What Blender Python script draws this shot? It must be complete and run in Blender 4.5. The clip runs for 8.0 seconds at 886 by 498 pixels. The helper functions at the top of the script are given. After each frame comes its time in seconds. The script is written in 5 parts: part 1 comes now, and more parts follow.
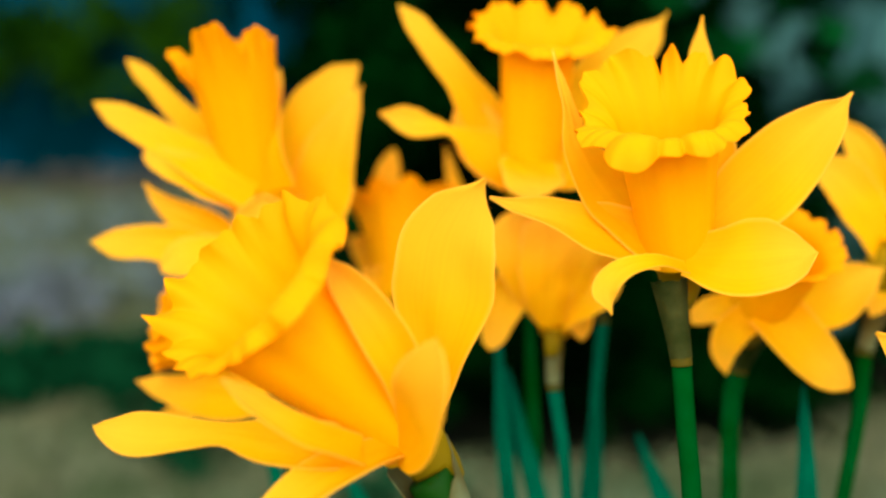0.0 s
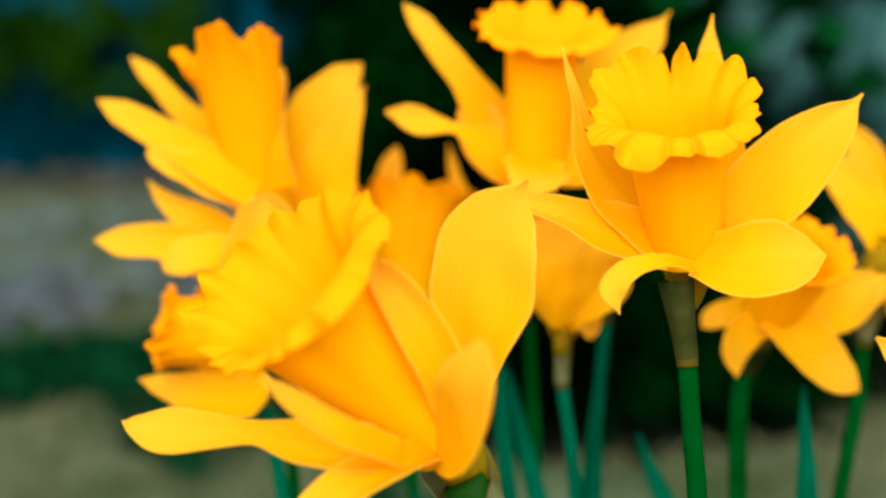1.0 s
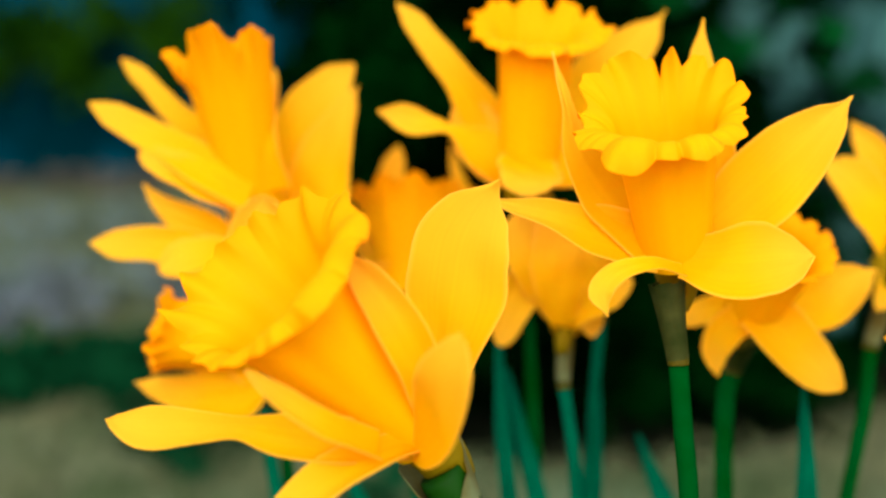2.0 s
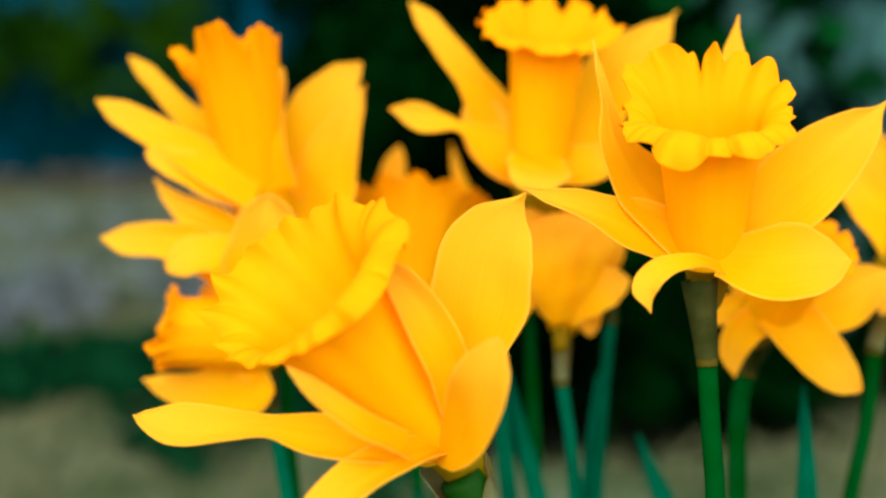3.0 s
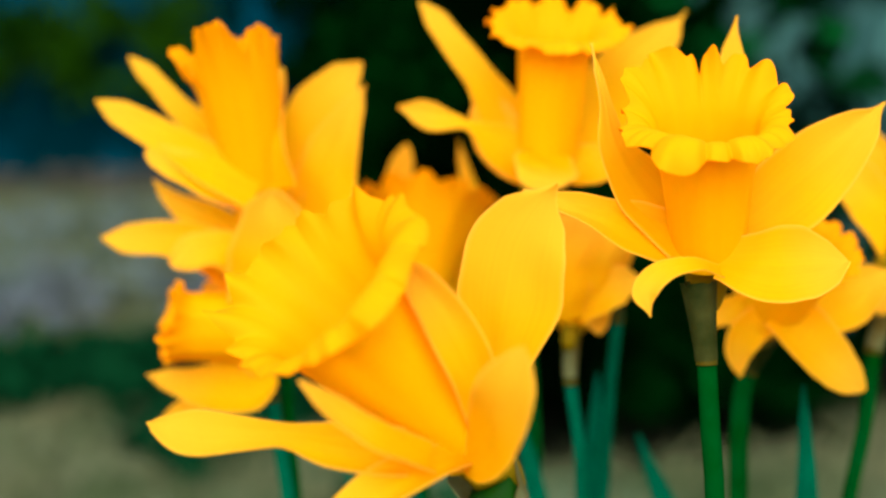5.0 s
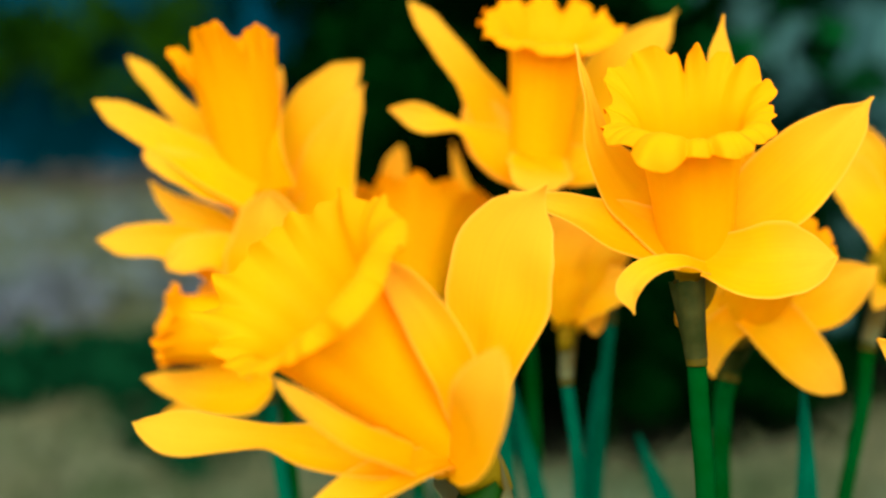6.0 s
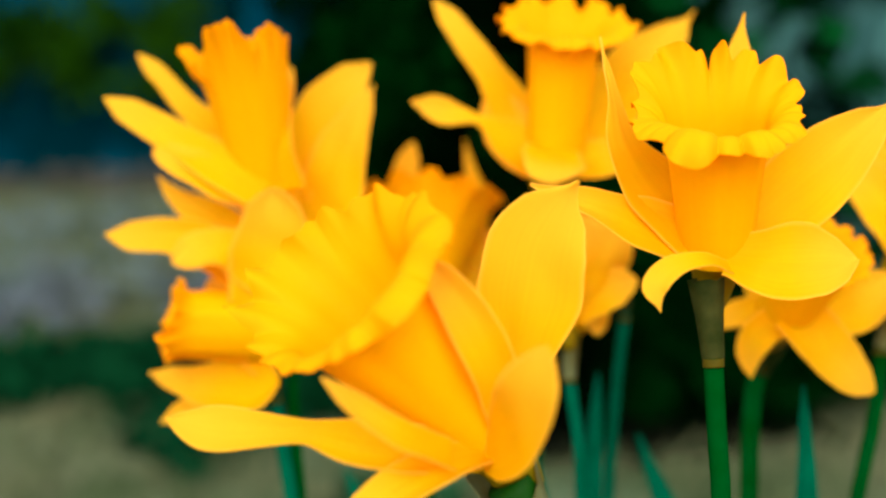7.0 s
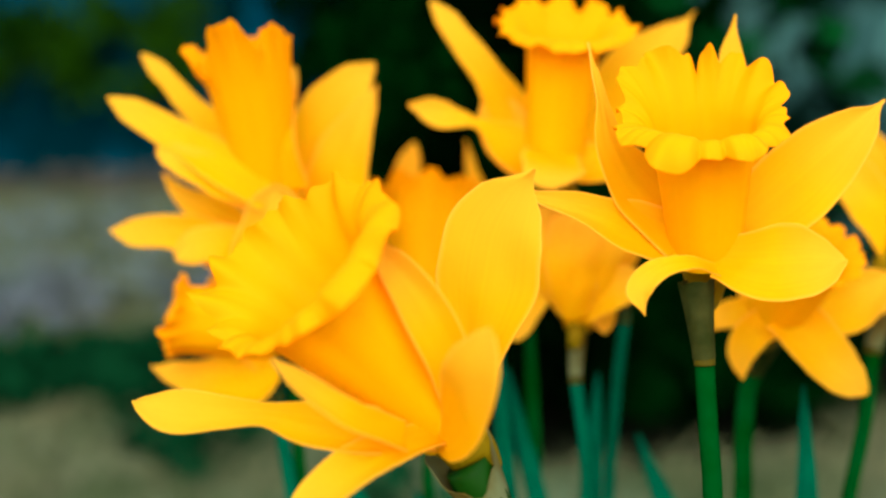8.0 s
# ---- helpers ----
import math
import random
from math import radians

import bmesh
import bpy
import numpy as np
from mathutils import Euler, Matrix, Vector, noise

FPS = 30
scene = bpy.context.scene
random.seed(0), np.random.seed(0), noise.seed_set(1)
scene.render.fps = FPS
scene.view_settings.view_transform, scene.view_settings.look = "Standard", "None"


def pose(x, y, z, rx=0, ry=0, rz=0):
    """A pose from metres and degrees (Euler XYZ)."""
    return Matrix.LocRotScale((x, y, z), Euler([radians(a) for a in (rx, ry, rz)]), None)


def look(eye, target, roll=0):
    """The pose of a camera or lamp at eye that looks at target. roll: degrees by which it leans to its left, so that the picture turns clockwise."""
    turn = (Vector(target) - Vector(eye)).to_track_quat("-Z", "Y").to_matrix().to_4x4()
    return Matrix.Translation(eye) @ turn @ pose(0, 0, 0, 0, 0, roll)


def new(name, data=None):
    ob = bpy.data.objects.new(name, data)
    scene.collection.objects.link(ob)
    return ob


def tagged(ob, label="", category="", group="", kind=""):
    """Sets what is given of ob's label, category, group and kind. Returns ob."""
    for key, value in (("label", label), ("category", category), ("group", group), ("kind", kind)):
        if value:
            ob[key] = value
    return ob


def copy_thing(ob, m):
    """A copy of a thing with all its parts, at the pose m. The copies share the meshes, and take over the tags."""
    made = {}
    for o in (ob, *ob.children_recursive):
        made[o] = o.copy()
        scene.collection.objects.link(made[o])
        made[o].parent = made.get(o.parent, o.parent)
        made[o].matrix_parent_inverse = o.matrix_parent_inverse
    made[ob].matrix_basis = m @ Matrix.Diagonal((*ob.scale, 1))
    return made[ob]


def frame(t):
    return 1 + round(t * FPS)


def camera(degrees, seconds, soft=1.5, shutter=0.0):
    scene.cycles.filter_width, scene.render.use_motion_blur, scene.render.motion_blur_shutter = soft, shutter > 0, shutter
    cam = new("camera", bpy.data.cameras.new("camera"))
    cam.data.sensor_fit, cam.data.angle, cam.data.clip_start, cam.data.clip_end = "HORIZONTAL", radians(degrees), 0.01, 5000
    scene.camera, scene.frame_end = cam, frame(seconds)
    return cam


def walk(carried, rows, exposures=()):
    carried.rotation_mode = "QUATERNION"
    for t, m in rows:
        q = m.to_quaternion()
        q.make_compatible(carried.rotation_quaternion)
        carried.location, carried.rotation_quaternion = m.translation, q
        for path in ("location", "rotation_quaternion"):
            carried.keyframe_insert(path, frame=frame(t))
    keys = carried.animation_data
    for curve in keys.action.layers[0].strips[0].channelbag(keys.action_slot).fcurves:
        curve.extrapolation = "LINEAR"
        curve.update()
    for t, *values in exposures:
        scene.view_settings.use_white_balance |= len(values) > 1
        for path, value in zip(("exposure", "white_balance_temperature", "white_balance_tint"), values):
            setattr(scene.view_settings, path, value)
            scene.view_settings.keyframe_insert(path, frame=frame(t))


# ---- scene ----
cam = camera(42.0, 8.0, soft=2.2)
cam.data.dof.use_dof = True
cam.data.dof.focus_distance = 0.222
cam.data.dof.aperture_fstop = 6.8
CAMERA_AT = pose(0, 0, 0.36, 82, 0, 0)
walk(cam, [(0.0, CAMERA_AT), (8.0, CAMERA_AT)], exposures=[(0.0, 0.8), (8.0, 0.8)])

# ---- daylight: high bright cloud with a weak, wide sun ----
world = bpy.data.worlds.new("overcast_sky")
scene.world = world
world.use_nodes = True
wn = world.node_tree
sky = wn.nodes.new("ShaderNodeTexSky")
sky.sky_type = "NISHITA"
sky.sun_disc = False
sky.sun_elevation, sky.sun_rotation = radians(35), radians(183)
sky.air_density, sky.dust_density, sky.ozone_density = 1.0, 2.5, 1.0
wn.links.new(sky.outputs[0], wn.nodes["Background"].inputs[0])
wn.nodes["Background"].inputs[1].default_value = 0.15
sun_data = bpy.data.lights.new("sun", "SUN")
sun_data.energy, sun_data.angle, sun_data.color = 3.1, radians(150), (1.0, 0.96, 0.88)
sun = new("sun", sun_data)
sun.matrix_world = look((-0.5, -10, 7.0), (0, 0, 0))


# ---- materials ----
def material(name, base, rough=0.6):
    m = bpy.data.materials.new(name)
    m.use_nodes = True
    b = m.node_tree.nodes["Principled BSDF"]
    b.inputs["Base Color"].default_value = (*base, 1)
    b.inputs["Roughness"].default_value = rough
    b.inputs["Specular IOR Level"].default_value = 0.06
    return m, m.node_tree.nodes, m.node_tree.links, b


def ramp(nodes, stops):
    r = nodes.new("ShaderNodeValToRGB")
    while len(r.color_ramp.elements) < len(stops):
        r.color_ramp.elements.new(0.5)
    for e, (at, c) in zip(r.color_ramp.elements, stops):
        e.position, e.color = at, (*c, 1)
    return r


def petal_material(name, root, blade, edge, through_share=0.3, rim_light=None):
    """Petal skin: colour along the blade, fine veins lengthwise, some light through it."""
    m, n, l, b = material(name, blade, 0.55)
    uv = n.new("ShaderNodeUVMap")
    split = n.new("ShaderNodeSeparateXYZ")
    l.new(uv.outputs[0], split.inputs[0])
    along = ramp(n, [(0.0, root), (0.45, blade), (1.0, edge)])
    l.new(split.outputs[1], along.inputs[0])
    stretch = n.new("ShaderNodeMapping")
    stretch.inputs["Scale"].default_value = (26, 1.3, 1)
    l.new(uv.outputs[0], stretch.inputs[0])
    veins = n.new("ShaderNodeTexNoise")
    veins.inputs["Scale"].default_value = 1.0
    veins.inputs["Detail"].default_value = 3
    l.new(stretch.outputs[0], veins.inputs[0])
    blotch = n.new("ShaderNodeTexNoise")
    blotch.inputs["Scale"].default_value = 60
    coord = n.new("ShaderNodeTexCoord")
    l.new(coord.outputs["Object"], blotch.inputs[0])
    mix = n.new("ShaderNodeMix")
    mix.data_type, mix.blend_type = "RGBA", "MULTIPLY"
    mix.inputs[0].default_value = 0.18
    vr = ramp(n, [(0.3, (0.8, 0.72, 0.6)), (0.65, (1, 1, 1))])
    l.new(veins.outputs[0], vr.inputs[0])
    l.new(along.outputs[0], mix.inputs[6])
    l.new(vr.outputs[0], mix.inputs[7])
    mix2 = n.new("ShaderNodeMix")
    mix2.data_type, mix2.blend_type = "RGBA", "MULTIPLY"
    mix2.inputs[0].default_value = 0.3
    br = ramp(n, [(0.3, (0.95, 0.88, 0.8)), (0.7, (1, 1, 1))])
    l.new(blotch.outputs[0], br.inputs[0])
    l.new(mix.outputs[2], mix2.inputs[6])
    l.new(br.outputs[0], mix2.inputs[7])
    skin = mix2
    if rim_light:
        # rim light painted as a paler band along both sides of the blade
        side = n.new("ShaderNodeMath")
        side.operation = "PINGPONG"
        side.inputs[1].default_value = 0.5
        l.new(split.outputs[0], side.inputs[0])
        rim = ramp(n, [(0.0, (0.22, 0.22, 0.22)), (0.05, (0, 0, 0))])
        l.new(side.outputs[0], rim.inputs[0])
        skin = n.new("ShaderNodeMix")
        skin.data_type = "RGBA"
        l.new(rim.outputs[0], skin.inputs[0])
        l.new(mix2.outputs[2], skin.inputs[6])
        skin.inputs[7].default_value = (*rim_light, 1)
    l.new(skin.outputs[2], b.inputs["Base Color"])
    b.inputs["Specular IOR Level"].default_value = 0.04
    bump = n.new("ShaderNodeBump")
    bump.inputs["Strength"].default_value = 0.1
    bump.inputs["Distance"].default_value = 0.0006
    l.new(veins.outputs[0], bump.inputs["Height"])
    l.new(bump.outputs[0], b.inputs["Normal"])
    tr = n.new("ShaderNodeBsdfTranslucent")
    l.new(skin.outputs[2], tr.inputs[0])
    both = n.new("ShaderNodeMixShader")
    both.inputs[0].default_value = through_share
    l.new(b.outputs[0], both.inputs[1])
    l.new(tr.outputs[0], both.inputs[2])
    l.new(both.outputs[0], n["Material Output"].inputs[0])
    return m


def mottled(name, dark, light, scale, rough=0.7, bump=0.0, through_share=0.0, contrast=(0.35, 0.65)):
    m, n, l, b = material(name, light, rough)
    coord = n.new("ShaderNodeTexCoord")
    big = n.new("ShaderNodeTexNoise")
    big.inputs["Scale"].default_value = scale
    big.inputs["Detail"].default_value = 5
    l.new(coord.outputs["Object"], big.inputs[0])
    r = ramp(n, [(contrast[0], dark), (contrast[1], light)])
    l.new(big.outputs[0], r.inputs[0])
    l.new(r.outputs[0], b.inputs["Base Color"])
    if bump:
        fine = n.new("ShaderNodeTexNoise")
        fine.inputs["Scale"].default_value = scale * 8
        l.new(coord.outputs["Object"], fine.inputs[0])
        bm_node = n.new("ShaderNodeBump")
        bm_node.inputs["Strength"].default_value = bump
        bm_node.inputs["Distance"].default_value = 0.01
        l.new(fine.outputs[0], bm_node.inputs["Height"])
        l.new(bm_node.outputs[0], b.inputs["Normal"])
    if through_share:
        tr = n.new("ShaderNodeBsdfTranslucent")
        l.new(r.outputs[0], tr.inputs[0])
        both = n.new("ShaderNodeMixShader")
        both.inputs[0].default_value = through_share
        l.new(b.outputs[0], both.inputs[1])
        l.new(tr.outputs[0], both.inputs[2])
        l.new(both.outputs[0], n["Material Output"].inputs[0])
    return m


PETAL = petal_material("petal_yellow", (0.98, 0.58, 0.0), (0.98, 0.6, 0.002), (0.98, 0.6, 0.036), 0.58, (0.98, 0.74, 0.2))
# tube painted yellower than the lip to make up for the shade on it
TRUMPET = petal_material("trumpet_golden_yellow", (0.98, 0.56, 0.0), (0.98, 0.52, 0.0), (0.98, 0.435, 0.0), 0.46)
TUBE = petal_material("floral_tube_ochre", (0.42, 0.25, 0.0), (0.2, 0.135, 0.001), (0.1, 0.085, 0.002), 0.12)
STEM = mottled("stem_green", (0.0, 0.034, 0.002), (0.0, 0.052, 0.008), 60, 0.6)
OVARY = mottled("ovary_green", (0.001, 0.02, 0.0006), (0.004, 0.042, 0.001), 70, 0.5)
COLLAR = mottled("stem_collar_ochre", (0.035, 0.04, 0.002), (0.075, 0.055, 0.003), 200, 0.6)
LEAF = mottled("daffodil_leaf_blue_green", (0.0, 0.058, 0.028), (0.0, 0.098, 0.05), 40, 0.55, 0.0, 0.15)
PAPER = mottled("papery_sheath_brown", (0.012, 0.022, 0.0015), (0.055, 0.062, 0.014), 120, 0.7, 0.06, 0.2)
PALE_PAPER = mottled("papery_sheath_pale", (0.1, 0.065, 0.004), (0.15, 0.18, 0.08), 90, 0.7, 0.06, 0.3)
GRASS = mottled("lawn", (0.036, 0.066, 0.028), (0.122, 0.144, 0.088), 6.0, 0.9, 0.6, contrast=(0.4, 0.62))

# broad drifts of browner and greener turf over the fine mottling
gn, gl = GRASS.node_tree.nodes, GRASS.node_tree.links
turf = gn["Principled BSDF"].inputs["Base Color"].links[0].from_socket
drift = gn.new("ShaderNodeTexNoise")
drift.inputs["Scale"].default_value = 1.6
drift.inputs["Detail"].default_value = 2
gl.new(gn["Texture Coordinate"].outputs["Object"], drift.inputs[0])
tint = ramp(gn, [(0.4, (1.0, 0.9, 0.8)), (0.6, (0.78, 1.0, 0.9))])
gl.new(drift.outputs[0], tint.inputs[0])
turf_mix = gn.new("ShaderNodeMix")
turf_mix.data_type, turf_mix.blend_type = "RGBA", "MULTIPLY"
turf_mix.inputs[0].default_value = 1.0
gl.new(turf, turf_mix.inputs[6])
gl.new(tint.outputs[0], turf_mix.inputs[7])
gl.new(turf_mix.outputs[2], gn["Principled BSDF"].inputs["Base Color"])

for matt in (STEM, LEAF, GRASS):
    matt.node_tree.nodes["Principled BSDF"].inputs["Specular IOR Level"].default_value = 0.0


# ---- mesh tools ----
def part(name, bm, mat, parent, label=""):
    me = bpy.data.meshes.new(name)
    bm.normal_update()
    bm.to_mesh(me)
    bm.free()
    me.materials.append(mat)
    for p in me.polygons:
        p.use_smooth = True
    ob = new(name, me)
    if parent:
        ob.parent = parent
    if label:
        tagged(ob, label)
    return ob


def sheet(pts, thick, ring=False):
    """A thin skin over a grid of points (rows along, columns across); ring closes the columns."""
    pts = np.asarray(pts, float)
    rows, cols = pts.shape[:2]
    du = np.gradient(pts, axis=0)
    if ring:
        dv = (np.roll(pts, -1, 1) - np.roll(pts, 1, 1)) / 2
    else:
        dv = np.gradient(pts, axis=1)
    nor = np.cross(du, dv)
    nor /= np.maximum(np.linalg.norm(nor, axis=2, keepdims=True), 1e-9)
    bm = bmesh.new()
    uv = bm.loops.layers.uv.new("UVMap")
    sides = [[[bm.verts.new(pts[i, j] + nor[i, j] * h) for j in range(cols)] for i in range(rows)] for h in (thick / 2, -thick / 2)]

    def face(vs, uvs):
        try:
            f = bm.faces.new(vs)
        except ValueError:
            return
        for loop, c in zip(f.loops, uvs):
            loop[uv].uv = c

    span = cols if ring else cols - 1
    for k, g in enumerate(sides):
        for i in range(rows - 1):
            for j in range(span):
                j2 = (j + 1) % cols
                q = [g[i][j], g[i + 1][j], g[i + 1][j2], g[i][j2]]
                c = [(j / span, i / (rows - 1)), (j / span, (i + 1) / (rows - 1)), ((j + 1) / span, (i + 1) / (rows - 1)), ((j + 1) / span, i / (rows - 1))]
                face(q if k == 0 else q[::-1], c if k == 0 else c[::-1])
    top, low = [[[bm.verts.new(v.co) for v in row] for row in g] for g in sides]
    for i in (0, rows - 1):
        for j in range(span):
            j2 = (j + 1) % cols
            c = [(j / span, i / (rows - 1))] * 4
            face([top[i][j], top[i][j2], low[i][j2], low[i][j]] if i else [low[i][j], low[i][j2], top[i][j2], top[i][j]], c)
    if not ring:
        for j in (0, cols - 1):
            for i in range(rows - 1):
                c = [(j / span, i / (rows - 1))] * 4
                face([top[i][j], low[i][j], low[i + 1][j], top[i + 1][j]] if j else [low[i][j], top[i][j], top[i + 1][j], low[i + 1][j]], c)
    for v in [v for v in bm.verts if not v.link_faces]:
        bm.verts.remove(v)
    return bm


def unit(v):
    v = np.asarray(v, float)
    return v / max(np.linalg.norm(v), 1e-9)


def bend(points, count):
    """A smooth curve through the points (centripetal Catmull-Rom), in even steps of its length."""
    p = [np.asarray(v, float) for v in points]
    p = [2 * p[0] - p[1], *p, 2 * p[-1] - p[-2]]
    k = [0.0]
    for a, b in zip(p, p[1:]):
        k.append(k[-1] + max(np.linalg.norm(b - a), 1e-6) ** 0.5)
    fine = []
    for i in range(1, len(p) - 2):
        for u in np.linspace(k[i], k[i + 1], 24, endpoint=i == len(p) - 3):
            a1 = ((k[i] - u) * p[i - 1] + (u - k[i - 1]) * p[i]) / (k[i] - k[i - 1])
            a2 = ((k[i + 1] - u) * p[i] + (u - k[i]) * p[i + 1]) / (k[i + 1] - k[i])
            a3 = ((k[i + 2] - u) * p[i + 1] + (u - k[i + 1]) * p[i + 2]) / (k[i + 2] - k[i + 1])
            b1 = ((k[i + 1] - u) * a1 + (u - k[i - 1]) * a2) / (k[i + 1] - k[i - 1])
            b2 = ((k[i + 2] - u) * a2 + (u - k[i]) * a3) / (k[i + 2] - k[i])
            fine.append(((k[i + 1] - u) * b1 + (u - k[i]) * b2) / (k[i + 1] - k[i]))
    fine = np.array(fine)
    run = np.concatenate([[0], np.cumsum(np.linalg.norm(np.diff(fine, axis=0), axis=1))])
    want = np.linspace(0, run[-1], count)
    return np.stack([np.interp(want, run, fine[:, c]) for c in range(3)], axis=1)


def tube_rows(path, radii, around=14, flat=1.0, side=(1, 0, 0)):
    """Rings of points round a curve."""
    tang = np.gradient(path, axis=0)
    rows = []
    for c, t, r in zip(path, tang, radii):
        t = unit(t)
        a = unit(np.asarray(side) - t * np.dot(side, t))
        b = np.cross(t, a)
        rows.append([c + r * (a * math.cos(q) + b * flat * math.sin(q)) for q in np.linspace(0, 2 * math.pi, around, endpoint=False)])
    return rows


def tube(path, radii, around=14, flat=1.0, side=(1, 0, 0)):
    path = np.asarray(path)
    rows = tube_rows(path, radii, around, flat, side)
    rows = [[path[0]] * around] + rows + [[path[-1]] * around]
    bm = bmesh.new()
    uv = bm.loops.layers.uv.new("UVMap")
    n = len(rows)
    start, end = bm.verts.new(path[0]), bm.verts.new(path[-1])
    g = [[bm.verts.new(v) for v in row] for row in rows[1:-1]]
    for i in range(len(g) - 1):
        for j in range(around):
            j2 = (j + 1) % around
            f = bm.faces.new([g[i][j], g[i][j2], g[i + 1][j2], g[i + 1][j]])
            for loop, c in zip(f.loops, ((j / around, i / n), ((j + 1) / around, i / n), ((j + 1) / around, (i + 1) / n), (j / around, (i + 1) / n))):
                loop[uv].uv = c
    for j in range(around):
        j2 = (j + 1) % around
        for v, q in ((0.0, [start, g[0][j2], g[0][j]]), (1.0, [end, g[-1][j], g[-1][j2]])):
            for loop in bm.faces.new(q).loops:
                loop[uv].uv = (0.5, v)
    return bm


# ---- daffodil ----
def smooth_widths(spine, widths, count):
    """Widths at the points of a blade's spine, blended into a smooth outline."""
    run = np.concatenate([[0], np.cumsum([np.linalg.norm(np.subtract(a, b)) for a, b in zip(spine, spine[1:])])])
    fine = np.interp(np.linspace(0, 1, 241), run / run[-1], widths)
    bell = np.exp(-(np.linspace(-1.6, 1.6, 33)) ** 2)
    fine = np.convolve(np.pad(fine, 16, mode="edge"), bell / bell.sum(), mode="valid")
    return np.interp(np.linspace(0, 1, count), np.linspace(0, 1, 241), fine)


def petal_mesh(spine, widths, facing, cup=0.18, tip=0.6, base=0.0, seed=0):
    """One tepal, in metres: a blade along the spine from root to tip, with its widths on the way, its inner face towards facing."""
    rows, cols = 36, 15
    path = bend(spine, rows)
    tang = np.gradient(path, axis=0)
    wide = smooth_widths(spine, widths, rows)
    top = max(widths)
    rng = random.Random(seed)
    ph = [rng.uniform(0, 6.28) for _ in range(5)]
    pts = []
    for i in range(rows):
        s = i / (rows - 1)
        t = unit(tang[i])
        w = unit(np.cross(t, np.asarray(facing, float)))
        n = np.cross(w, t)
        half = max(wide[i] * 0.5 * min(1.0, (max(1 - s, 0) / 0.13)) ** tip * min(1.0, (s + 0.003) / 0.14) ** base, top * 0.006)
        row = []
        for j in range(cols):
            v = j / (cols - 1) * 2 - 1
            lift = cup * half * 2 * (v * v - 0.3) + 0.03 * top * math.exp(-(v / 0.2) ** 2) * math.sin(math.pi * s)
            lift += top * 0.03 * math.sin(6 * s + ph[0] + 2.2 * v) * abs(v) + top * 0.012 * math.sin(15 * s + ph[3] + 3 * v)
            edge = 1 + 0.03 * math.sin(9 * s + ph[1] * (1 if v > 0 else 2)) + 0.018 * math.sin(21 * s + ph[2])
            row.append(path[i] + w * v * half * edge + n * lift)
        pts.append(row)
    return sheet(pts, 0.0003)


def even_lobes(count, seed):
    rng = random.Random(seed + 300)
    return [(360 / count * (k + rng.uniform(-0.2, 0.2)), 205 / count, rng.uniform(0.4, 0.6), rng.uniform(60, 95)) for k in range(count)]


def trumpet_mesh(base, axis, length, r_base, r_throat, lobes, seed):
    """The corona: a widening tube whose lip rolls outward in lobes. Each lobe: its bearing round the mouth (0 east, 90 far), half
    its width in degrees, how far it reaches beyond the throat, cm, and how far it opens, degrees from the axis."""
    axis = unit(axis)
    a = unit(np.array([1.0, 0, 0]) - axis * axis[0])
    b = np.cross(axis, a)
    rng = random.Random(seed)
    ph = [rng.uniform(0, 6.28) for _ in range(8)]
    around, tube_rows_n, lip_rows = 288, 18, 20
    q = np.arange(around) / around * 2 * math.pi
    deg = np.degrees(q)
    reach, weight, opening = np.zeros(around), np.full(around, 1e-6), np.zeros(around)
    for bearing, half, far, wide in lobes:
        d = np.abs((deg - bearing + 180) % 360 - 180)
        bump = far * np.clip(1 - (d / (half * 1.25)) ** 2.6, 0, 1) ** 0.55
        reach += bump ** 5
        near = np.exp(-(d / half) ** 2)
        weight += near
        opening += near * wide
    reach = np.maximum(reach ** 0.2, 0.55 * np.mean(reach ** 0.2)) / 100
    opening = np.radians(opening / weight)
    crimp = 1 + np.minimum(1, 0.011 / reach) ** 2 * (0.035 * np.sin(23 * q + ph[0] + 2 * np.sin(3 * q)) + 0.025 * np.sin(41 * q + ph[1] + 2 * np.sin(5 * q + ph[2])))
    pts = []
    r = np.zeros(around)
    z = np.zeros(around)
    for i in range(tube_rows_n):
        s = i / (tube_rows_n - 1)
        r = (r_base + (r_throat - r_base) * s ** 1.3) * (1 + 0.022 * np.sin(6 * q + ph[3]) * s + 0.012 * np.sin(11 * q + ph[4]) * s * s)
        z = np.full(around, length * s)
        pts.append(base + np.outer(z, axis) + np.outer(r * np.cos(q), a) + np.outer(r * np.sin(q), b))
    start = math.atan2((r_throat - r_base) * 1.3, length)
    for i in range(lip_rows):
        u = (i + 1) / lip_rows
        turn = start + (opening - start) * u ** 0.8
        r = r + reach * crimp / lip_rows * np.sin(turn)
        z = z + reach * crimp / lip_rows * np.cos(turn)
        ruffle = u ** 3 * 0.08 * reach * (np.sin(13 * q + ph[5] + 1.5 * np.sin(2 * q)) + 0.6 * np.sin(19 * q + ph[6]))
        flow = axis[None, :] * np.sin(turn)[:, None] - (np.outer(np.cos(q), a) + np.outer(np.sin(q), b)) * np.cos(turn)[:, None]
        pts.append(base + np.outer(z, axis) + np.outer(r * np.cos(q), a) + np.outer(r * np.sin(q), b) + flow * ruffle[:, None])
    return sheet(pts, 0.00026, ring=True)


STEMS = {}


